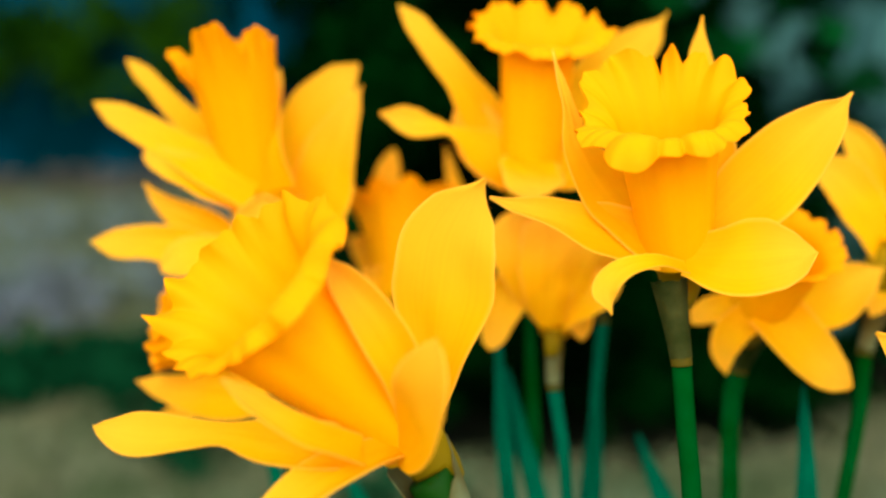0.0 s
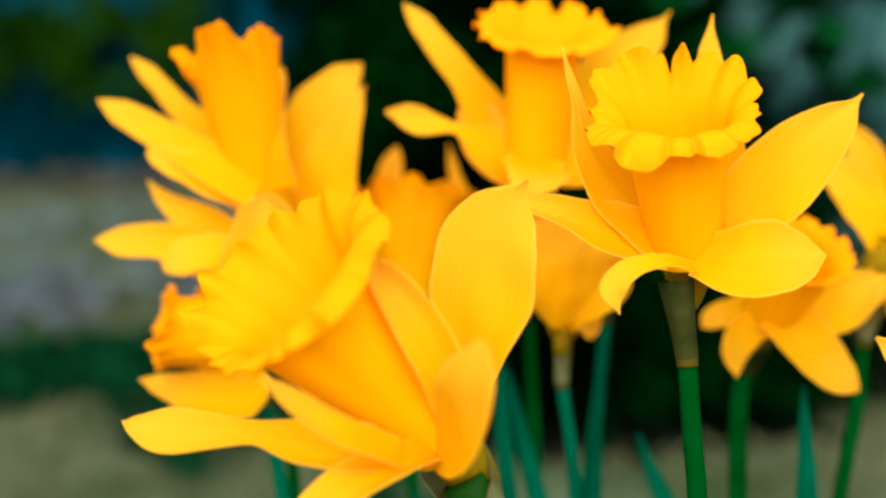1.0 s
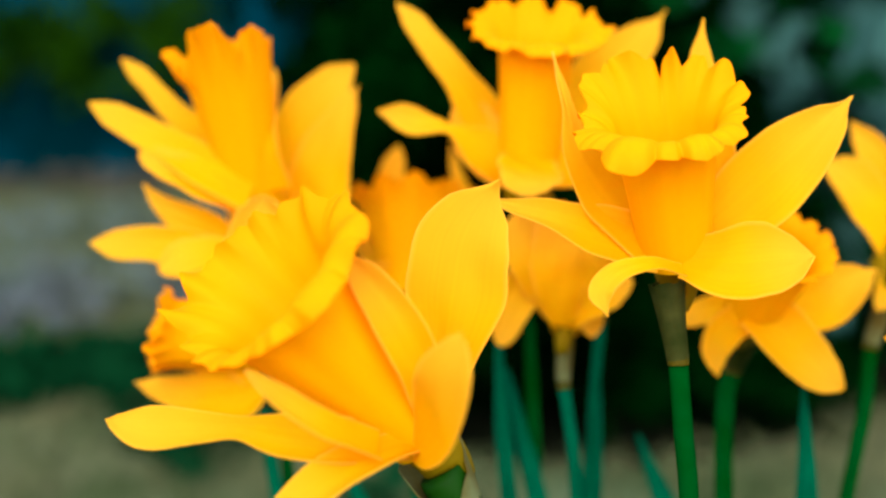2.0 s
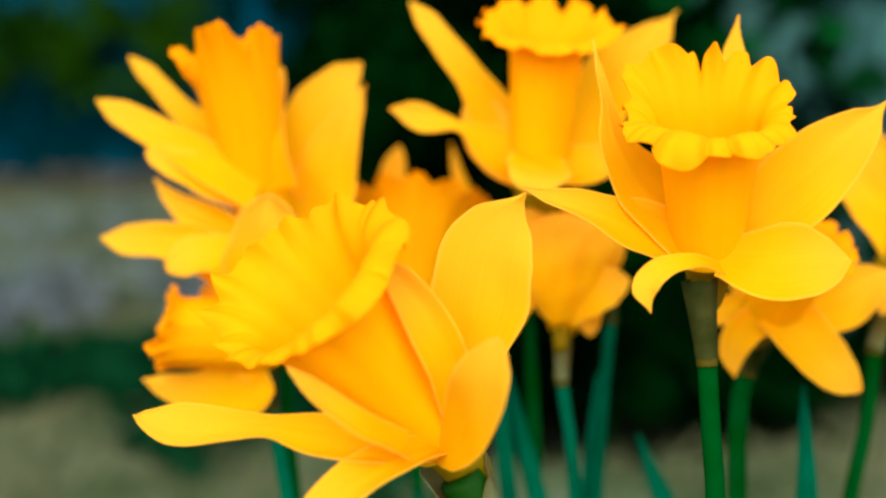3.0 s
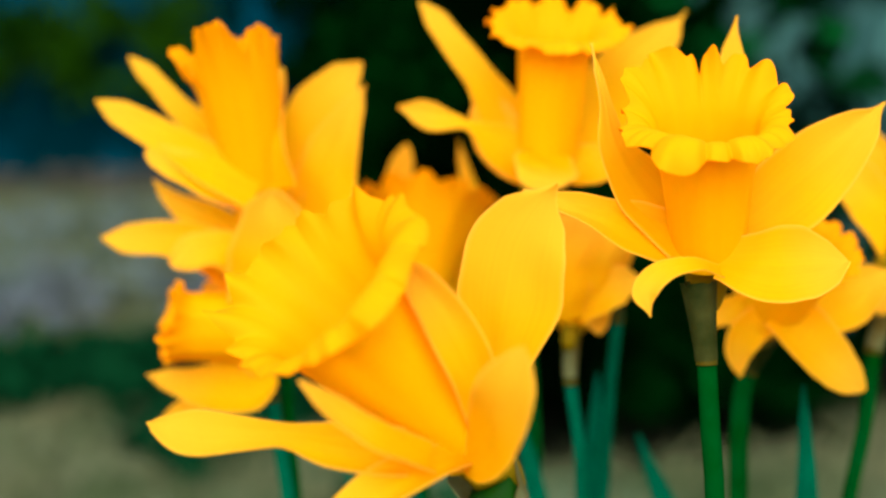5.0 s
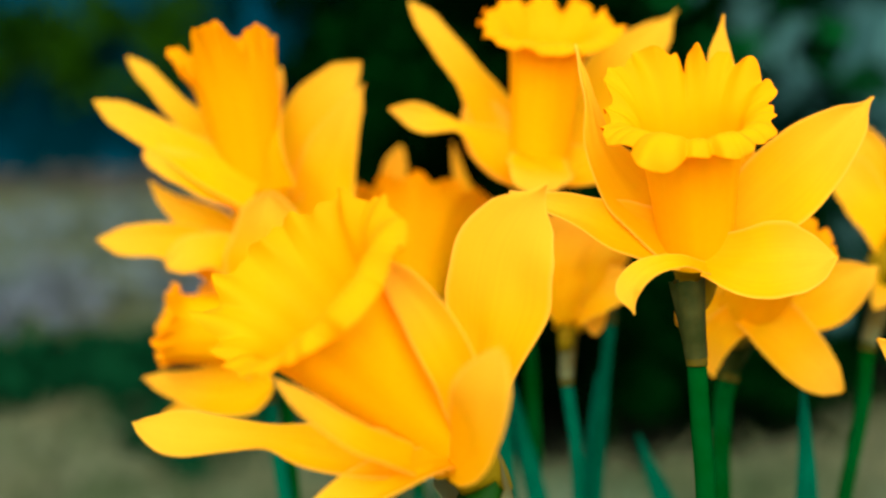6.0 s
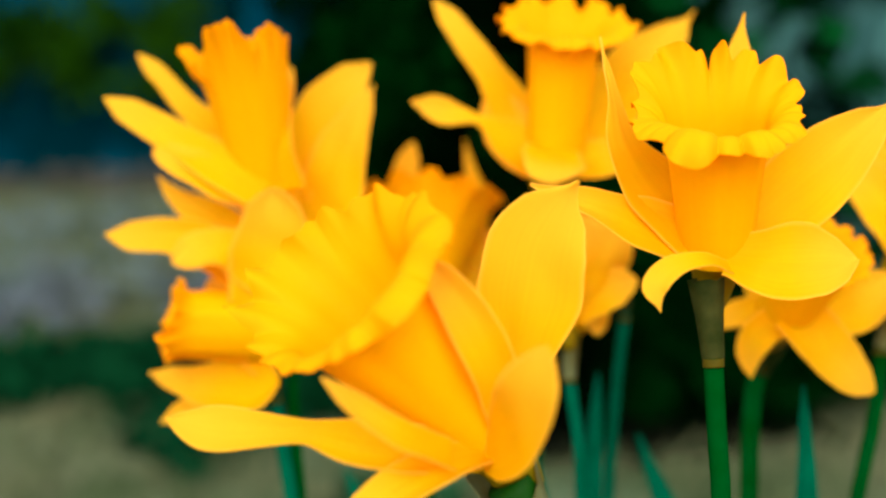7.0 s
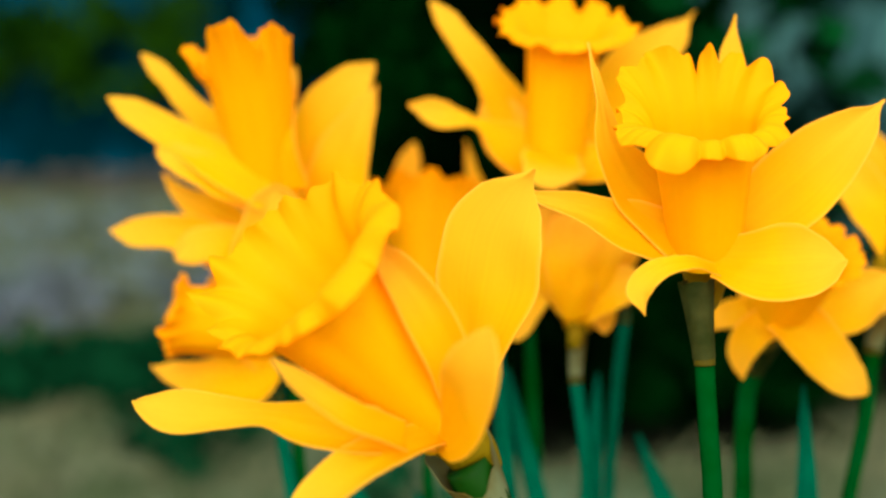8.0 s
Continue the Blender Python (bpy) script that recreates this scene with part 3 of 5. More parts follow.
flower_top = daffodil(
    'golden daffodil standing high at the back of the clump',
    (0.0328, 0.2938, 0.0), (-0.0102, 0.0062, 0.3388), (0.13, -0.49, 2.97), (0.75, 0.92), [(-10, 17, 1.15, 85), (22, 17, 1.2, 68), (55, 20, 1.3, 45), (95, 22, 1.3, 38), (135, 20, 1.3, 45), (165, 12, 1.2, 66), (186, 11, 1.2, 88), (207, 12, 1.15, 110), (235, 20, 1.1, 130), (275, 22, 1.15, 140), (315, 20, 1.1, 130), (340, 14, 1.1, 105)],
    [
        ([(-0.47, 0.2, -0.01), (-1.1, 0.47, 1.15), (-1.8, 0.72, 2.26), (-2.59, 0.96, 3.25), (-3.1, 1.05, 3.9), (-3.43, 1.11, 4.28)], [1.18, 1.41, 0.83, 0.75, 0.69, 0.48], (0.2, -0.95, 0.44), {'cup': 0.1, 'tip': 0.6}),
        ([(-0.5, -0.32, -0.12), (-1.31, -0.33, 0.53), (-2.06, -0.26, 0.99), (-2.97, -0.14, 1.14), (-3.51, -0.11, 1.35), (-3.88, -0.1, 1.45)], [1.16, 1.3, 0.26, 0.87, 0.61, 0.35], (0.2, -0.93, 0.54), {'tip': 0.7}),
        ([(0.59, 0.52, 0.11), (1.52, 1.01, 1.44), (2.35, 1.18, 2.63), (3.11, 1.28, 3.35), (3.74, 1.38, 4.09)], [1.49, 1.89, 1.66, 1.0, 0.15], (-0.2, -0.96, 0.34), {'cup': 0.1, 'tip': 0.9}),
        ([(-0.06, -0.77, 0.27), (-0.09, -1.61, 0.04), (-0.07, -2.25, -0.22), (-0.02, -2.5, -0.53)], [1.29, 1.56, 1.47, 0.95], (0.1, -0.95, 0.44), {'cup': 0.08, 'tip': 0.35}),
        ([(0.31, -0.2, 0.01), (0.87, -0.41, -0.04), (1.52, -0.39, 0.09), (2.22, -0.34, 0.46)], [1.02, 1.23, 1.16, 0.23], (-0.2, -0.84, 0.52), {}),
        ([(-0.12, -0.11, -0.07), (-0.86, -0.17, 0.23), (-1.36, 0.33, 0.94), (-1.64, 0.65, 1.74)], [1.32, 1.6, 1.4, 0.89], (0.2, -0.95, 0.44), {'tip': 0.4}),
    ],
    [(2.27, 1.87, -3.94), (2.18, 1.91, -5.08), (2.09, 1.91, -6.56), (1.93, 1.5, -9.45)], (1.62, 1.32, -2.11), sheath=0.24, seed=3, girth=0.75, stem_look=LEAF)

flower_left = daffodil(
    'golden daffodil with upright trumpet and spread narrow petals',
    (-0.0281, 0.303, 0.0), (-0.0208, 0.0054, 0.3268), (-0.45, -0.76, 3.24), (0.75, 1.02), [(0, 22, 1.2, 6), (45, 25, 1.1, 10), (95, 25, 1.1, 14), (140, 16, 0.9, 24), (172, 22, 1.3, 40), (214, 12, 0.9, 30), (264, 30, 1.95, 12), (324, 25, 1.65, 0)],
    [
        ([(-0.4, 0.47, 0.49), (-1.42, 0.77, 1.86), (-2.44, 1.09, 2.69), (-3.12, 1.29, 3.41), (-3.54, 1.34, 3.82), (-3.83, 1.38, 4.08)], [1.08, 1.08, 0.65, 0.53, 0.56, 0.44], (0.2, -0.95, 0.44), {'cup': 0.05, 'tip': 0.6}),
        ([(0.09, -1.11, 0.71), (-0.9, -1.25, 1.18), (-2.17, -0.65, 1.82), (-3.31, -0.18, 2.35), (-3.98, -0.02, 2.71), (-4.36, 0.01, 2.92)], [1.46, 1.3, 0.91, 0.84, 0.69, 0.48], (0.2, -0.93, 0.54), {'cup': 0.1, 'tip': 0.55}),
        ([(0.37, 0.45, 0.34), (0.77, 0.84, 1.67), (1.42, 1.0, 2.77), (2.09, 1.1, 3.49), (2.57, 1.16, 3.93)], [1.23, 1.62, 1.49, 0.99, 0.56], (-0.1, -0.96, 0.34), {'cup': 0.1, 'tip': 0.6}),
        ([(1.28, 0.09, -0.78), (1.6, 0.17, 0.52), (1.96, 0.35, 1.75), (2.37, 0.48, 2.69), (2.71, 0.57, 3.35)], [1.99, 1.86, 1.4, 0.79, 0.24], (-0.3, -0.96, 0.34), {'cup': 0.1, 'tip': 0.7}),
        ([(0.72, -0.91, 0.69), (0.44, -1.05, 1.87), (0.41, 0.1, 2.86), (0.43, 0.94, 3.81)], [0.88, 0.76, 0.6, 0.22], (-0.4, -0.93, 0.2), {'cup': 0.2}),
        ([(-0.15, -1.05, 0.45), (-1.04, -1.29, 0.87), (-2.03, -1.03, 1.31), (-2.89, -0.68, 1.66)], [0.88, 1.01, 0.9, 0.53], (0.2, -0.93, 0.54), {'cup': 0.05, 'tip': 0.35}),
    ],
    [(0.37, 0.33, -1.98), (0.49, 0.11, -3.51), (0.62, -0.23, -5.96), (0.83, -0.53, -8.11)], (0.21, 0.26, -1.03), sheath=0.24, seed=4, girth=0.75)

flower_low = daffodil(
    'golden daffodil half hidden behind a larger bloom',
    (-0.0242, 0.2954, 0.0), (-0.0254, -0.0014, 0.2966), (-1.7, -0.78, 0.17), (0.95, 0.85), [(-18, 20, 1.05, 34), (18, 18, 0.7, 46), (50, 18, 0.62, 62), (88, 20, 0.5, 85), (130, 26, 0.5, 70), (180, 26, 0.6, 50), (225, 24, 0.6, 30), (268, 20, 0.62, 10), (308, 18, 0.75, 18)],
    [
        ([(-0.09, 0.14, 1.02), (-1.26, 0.28, 1.96), (-2.44, 0.32, 2.3), (-3.39, 0.32, 2.3), (-3.88, 0.33, 2.33), (-4.19, 0.33, 2.36)], [1.32, 1.25, 0.94, 0.85, 0.71, 0.47], (-0.2, -0.95, 0.44), {'tip': 0.6}),
        ([(-0.3, 0.64, 1.68), (-1.2, 0.76, 2.57), (-2.09, 0.84, 3.07), (-2.6, 0.89, 3.48), (-2.92, 0.94, 3.84)], [1.19, 1.07, 0.71, 0.36, 0.18], (-0.3, -0.95, 0.44), {}),
        ([(0.16, -0.41, 1.41), (-0.74, -0.52, 2.05), (-1.53, -0.53, 1.98), (-2.18, -0.56, 1.78)], [1.3, 1.29, 1.34, 0.77], (-0.2, -0.69, 0.8), {'tip': 0.4}),
        ([(0.49, -0.59, -1.35), (-0.8, -0.71, -1.47), (-1.98, -0.59, -1.35), (-2.92, -0.46, -1.15)], [1.88, 1.62, 0.9, 0.26], (-0.2, -0.71, 0.71), {'tip': 0.6, 'base': 0.5}),
        ([(0.38, -0.32, -0.82), (-0.27, -0.21, -0.03), (-0.88, -0.01, 0.67), (-1.48, 0.16, 1.13)], [1.31, 1.68, 1.39, 0.65], (-0.2, -0.9, 0.4), {'tip': 0.5}),
        ([(-0.16, 0.21, -1.41), (-1.2, 0.15, -1.78), (-2.09, 0.09, -2.27), (-2.8, 0.03, -2.65)], [1.04, 1.12, 0.67, 0.21], (-0.2, -0.71, 0.71), {}),
        ([(0.22, -0.92, 0.63), (0.48, -0.74, 1.9), (0.54, -0.7, 3.67)], [1.7, 2.34, 0.99], (0, -0.99, 0.14), {'tip': 0.4}),
    ],
    [(0.08, 0.58, -1.59), (0.2, 0.48, -2.33), (0.38, 0.34, -3.31), (0.64, 0.13, -4.8)], (0.05, 0.48, -0.87), sheath=0.24, seed=5, girth=0.75, stem_look=LEAF, stem_r=0.0019)

flower_middle = daffodil(
    'golden daffodil turned away behind the front bloom',
    (-0.0074, 0.3205, 0.0), (-0.0028, 0.0094, 0.3005), (0.12, 0.67, 1.9), (0.85, 1.5), [(0, 16, 0.95, 45), (30, 16, 1.0, 40), (60, 15, 1.05, 32), (88, 14, 1.1, 30), (116, 15, 1.05, 32), (145, 16, 1.0, 40), (176, 17, 0.95, 45), (208, 17, 0.95, 40), (240, 15, 1.05, 30), (268, 14, 1.1, 28), (296, 15, 1.0, 30), (328, 17, 0.95, 40)],
    [
        ([(-0.26, 0.88, 0.52), (-0.57, 1.17, 1.84), (-0.67, 1.34, 3.09), (-0.43, 1.39, 4.12)], [0.84, 0.93, 0.84, 0.44], (0.2, -0.99, 0.14), {'tip': 0.45}),
        ([(1.2, 0.93, 0.86), (1.49, 1.23, 2.26), (1.29, 1.37, 3.26), (1.1, 1.4, 4.22)], [1.01, 0.81, 0.4, 0.17], (0.6, -0.79, 0.11), {}),
        ([(-0.18, -0.39, 0.07), (-0.83, -0.45, 0.41), (-1.34, -0.4, 0.73)], [0.81, 0.97, 0.32], (0, -0.99, 0.14), {}),
        ([(0.29, 0.3, -0.05), (1.28, 0.49, -0.09), (2.12, 0.49, -0.09)], [0.83, 1.17, 0.33], (0, -0.99, 0.14), {}),
        ([(-0.22, 0.61, 0.06), (-1.08, 1.15, 0.99), (-1.79, 1.22, 1.5)], [0.83, 1.18, 0.34], (0, -0.99, 0.14), {}),
        ([(0.28, 0.61, 0.06), (1.29, 1.13, 0.83), (2.13, 1.22, 1.5)], [0.83, 1.25, 0.34], (0, -0.99, 0.14), {}),
    ],
    [(0.03, -0.23, -1.62), (0.07, -0.37, -2.6), (0.1, -0.55, -3.9), (0.13, -0.87, -6.17)], (0.0, -0.09, -0.65), sheath=0.24, seed=6, girth=0.75)

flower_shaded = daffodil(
    'golden daffodil seen from behind among its neighbours',
    (0.042, 0.2886, 0.0), (-0.0127, 0.0076, 0.2979), (0.41, 1.22, 2.2), (0.36, 1.1), 10,
    [
        ([(-0.15, -0.45, 0.36), (-0.6, -0.53, 1.26), (-0.89, -0.41, 2.12), (-1.13, -0.17, 3.08)], [0.73, 1.37, 1.62, 1.3], (-0.3, 1.03, 0.16), {'tip': 0.5}),
        ([(-0.2, -0.16, 0.3), (-0.86, -0.14, 1.19), (-1.38, -0.32, 0.63), (-1.73, -0.48, -0.52)], [0.73, 1.17, 1.02, 0.58], (0.1, -0.95, 0.44), {'tip': 0.35}),
        ([(0.06, -0.56, 0.31), (0.35, -0.64, 1.21), (0.69, -0.52, 2.06), (1.02, -0.4, 2.92)], [0.87, 1.61, 1.78, 1.3], (0, 1.06, 0.36), {}),
        ([(-0.14, -0.78, 0.21), (-0.27, -0.87, 1.03), (-0.2, -0.75, 1.88), (-0.05, -0.59, 3.01)], [0.66, 1.29, 1.6, 1.57], (0, 1.05, 0.26), {'tip': 0.5}),
        ([(0.19, -0.53, 1.26), (0.46, -0.51, 0.67), (0.58, -0.48, 0.19), (0.65, -0.54, -0.24)], [0.87, 0.84, 0.67, 0.29], (0, -0.96, 0.36), {'tip': 0.5}),
        ([(-0.01, -0.56, 0.31), (0.5, -0.69, 0.82), (1.07, -0.65, 1.11), (1.62, -0.63, 1.28)], [0.72, 1.21, 1.09, 0.49], (0, -0.9, 0.5), {'tip': 0.5}),
    ],
    [(-0.09, -0.16, -1.13), (0.01, -0.26, -1.86), (0.21, -0.44, -3.1), (0.33, -0.66, -4.71)], (-0.01, -0.04, -0.29), sheath=0.1, seed=7, girth=0.28, stem_look=LEAF, paper=PALE_PAPER)

flower_right_low = daffodil(
    'golden daffodil with drooping pointed petals',
    (0.0748, 0.2935, 0.0), (0.0049, -0.0084, 0.305), (0.36, -1.1, 1.52), (0.7, 0.85), [(-8, 15, 0.62, 70), (20, 14, 0.66, 65), (46, 13, 0.6, 65), (72, 15, 0.62, 65), (105, 17, 0.6, 65), (140, 17, 0.6, 70), (175, 17, 0.6, 75), (212, 17, 0.55, 80), (250, 17, 0.5, 80), (288, 17, 0.5, 80), (322, 15, 0.55, 75)],
    [
        ([(-0.28, -0.51, -0.04), (-0.82, -0.67, -0.44), (-1.07, -0.74, -0.92), (-1.0, -0.82, -1.52)], [0.84, 0.86, 0.72, 0.19], (0.1, -0.92, 0.63), {'tip': 0.6}),
        ([(-0.1, -0.59, 0.11), (0.54, -0.88, -0.53), (1.26, -0.98, -1.22), (2.0, -1.06, -1.8)], [1.25, 1.63, 1.49, 0.47], (0.1, -0.91, 0.73), {'tip': 0.5}),
        ([(0.45, 0.1, -0.02), (1.56, 0.22, 0.1), (2.41, 0.28, 0.53), (3.19, 0.34, 0.97)], [1.28, 1.64, 1.26, 0.23], (0.1, -0.92, 0.63), {'tip': 0.7}),
        ([(-0.21, -0.01, -0.07), (-0.85, -0.01, -0.04), (-1.4, 0.08, -0.16), (-1.7, 0.14, -0.42)], [0.85, 0.91, 0.71, 0.34], (0.1, -0.71, 0.71), {'tip': 0.5}),
        ([(0.37, 0.81, -0.01), (0.85, 1.35, 1.02), (1.2, 1.72, 2.17)], [1.02, 1.36, 0.3], (0, -0.99, 0.14), {}),
        ([(0.07, 0.81, -0.01), (-0.24, 1.1, 0.61), (-0.48, 1.4, 1.31)], [1.02, 1.23, 0.3], (0, -0.99, 0.14), {}),
    ],
    [(-0.05, 1.4, -1.53), (-0.29, 1.27, -2.45), (-0.37, 1.08, -3.79), (-0.37, 0.83, -5.57)], (0.11, 1.09, -0.89), sheath=0.24, seed=8, girth=0.75, stem_r=0.0026)

flower_edge = daffodil(
    'golden daffodil at the edge of the clump, arching petals',
    (0.0793, 0.2927, 0.0), (0.0391, 0.004, 0.3155), (2.33, 0.82, 1.54), (0.8, 1.3), 10,
    [
        ([(-0.08, 0.14, 0.28), (-0.34, 0.42, 1.58), (-0.78, 0.58, 2.68), (-1.46, 0.71, 3.63)], [1.11, 0.92, 0.92, 0.35], (-0.3, -0.96, 0.34), {'tip': 0.6}),
        ([(-0.22, -0.19, 0.1), (-0.88, -0.05, 1.11), (-1.54, 0.08, 1.98), (-2.34, 0.15, 2.49)], [1.02, 1.34, 1.4, 0.58], (-0.1, -0.92, 0.63), {'tip': 0.5}),
        ([(-0.19, -0.32, -0.1), (-0.52, -0.5, -0.66), (-0.88, -0.6, -1.38)], [0.73, 0.87, 0.29], (0, -0.99, 0.14), {}),
        ([(0.07, -0.02, -0.15), (0.44, -0.2, -1.45), (0.73, -0.37, -2.62)], [0.88, 1.32, 0.29], (0, -0.99, 0.14), {}),
        ([(0.35, 0.52, 0.07), (1.15, 1.2, 1.35), (1.76, 1.41, 2.86)], [1.05, 1.44, 0.3], (0, -0.99, 0.14), {}),
        ([(-0.09, -0.6, 0.02), (0.46, -1.01, 0.01), (1.45, -1.03, -0.13)], [1.01, 1.35, 0.28], (0, -0.99, 0.14), {}),
    ],
    [(-0.65, 0.21, -2.07), (-0.73, 0.1, -2.88), (-0.85, -0.08, -4.19), (-1.3, -0.4, -6.43)], (-0.22, 0.35, -1.11), sheath=0.14, seed=9, girth=0.6, paper=PALE_PAPER, stem_r=0.0021)

flower_near_edge = daffodil(
    'golden daffodil beside the clump, long petals',
    (0.1283, 0.2101, 0.0), (-0.0182, -0.0013, 0.301), (0.62, -1.48, 2.4), (0.85, 1.3), 11,
    [
        ([(-0.32, 0.01, 0.08), (-1.56, -0.13, 0.52), (-2.36, 0.03, 0.94), (-2.94, 0.19, 1.37)], [0.84, 1.19, 0.84, 0.15], (-0.2, -0.93, 0.54), {}),
        ([(-0.01, 0.32, 0.13), (-0.4, 0.73, 1.57), (-1.14, 0.94, 3.06)], [0.96, 1.73, 0.32], (0, -0.99, 0.14), {}),
        ([(0.37, 0.32, 0.13), (1.23, 0.68, 1.25), (2.08, 0.88, 2.65)], [0.96, 1.73, 0.32], (0, -0.99, 0.14), {}),
        ([(0.21, 0.0, -0.02), (1.36, -0.01, -0.09), (2.83, -0.03, -0.21)], [0.95, 1.49, 0.32], (0, -0.99, 0.14), {}),
        ([(-0.15, -0.51, -0.07), (0.18, -1.12, -0.82), (0.98, -1.26, -1.8)], [0.82, 1.33, 0.3], (0, -0.99, 0.14), {}),
        ([(-0.36, -0.51, -0.07), (-1.11, -1.12, -0.82), (-1.63, -1.26, -1.8)], [0.82, 1.33, 0.3], (0, -0.99, 0.14), {}),
    ],
    [(0.58, 0.39, -1.56), (0.62, 0.31, -2.08), (0.64, 0.16, -3.15), (0.79, 0.12, -4.87)], (0.42, 0.28, -0.85), sheath=0.24, seed=10, girth=0.75)


# ---- leaves ----
strap_leaf((0.0399, 0.3165, 0), [(0, 0, -1), (-2.08, 0.0, 24.06), (-2.28, 0.31, 26.3), (-2.38, 1.23, 29.24)], 0.52, (0.3, -0.98, 0.24))

strap_leaf((0.0372, 0.3261, 0), [(0, 0, -1), (-0.96, 0.0, 23.7), (-1.09, 0.46, 27.0), (-1.15, 1.47, 30.55)], 0.42, (0.4, -0.98, 0.24), "dark green strap-shaped daffodil leaf standing in the clump", STEM)

strap_leaf((0.0900, 0.3213, 0), [(0, 0, -1), (-6.18, 0.0, 23.88), (-6.61, 0.54, 25.58), (-7.08, 1.35, 27.75)], 0.62, (0.2, -0.98, 0.24))

strap_leaf((0.0183, 0.3213, 0), [(0, 0, -1), (2.41, 0.0, 23.88), (2.56, 0.42, 25.44), (2.78, 1.13, 27.63)], 0.72, (0.2, -0.98, 0.24))

strap_leaf((0.0855, 0.2781, 0), [(0, 0, -1), (0.59, 0.0, 25.51), (0.63, 0.41, 27.0), (0.69, 0.92, 28.45)], 0.72, (0.2, -0.98, 0.24))

strap_leaf((0.1291, 0.3261, 0), [(0, 0, -1), (-6.32, 0, 23.7), (-6.68, 0.12, 24.53), (-7.15, 0.31, 25.88)], 0.95, (0.2, -0.98, 0.24))

strap_leaf((0.1291, 0.3247, 0), [(0, 0, -1), (-5.73, 0, 22.71), (-6.15, 0.14, 23.7), (-6.45, 0.27, 24.61)], 0.95, (0.2, -0.98, 0.24))

strap_leaf((0.0375, 0.3251, 0), [(0, 0, -1), (-5.82, 0, 23.04), (-6.23, 0.14, 24.03), (-6.62, 0.25, 24.86)], 1.0, (0.2, -0.98, 0.24))

strap_leaf((0.0825, 0.3144, 0), [(0, 0, -1), (-8, 0, 22.62), (-8.56, 0.13, 23.58), (-9.05, 0.27, 24.54)], 1.0, (0.2, -0.98, 0.24))


def sway(flower, rows):
    """The bloom nods by its rows while its stem leans about the planted foot to carry it."""
    walk(flower, rows)
    stem, foot, top = STEMS[flower.name]
    leans = []
    for t, m in rows:
        lean = top.rotation_difference(m @ top - foot).to_matrix().to_4x4()
        leans.append((t, m.inverted() @ Matrix.Translation(foot) @ lean))
    walk(stem, leans)


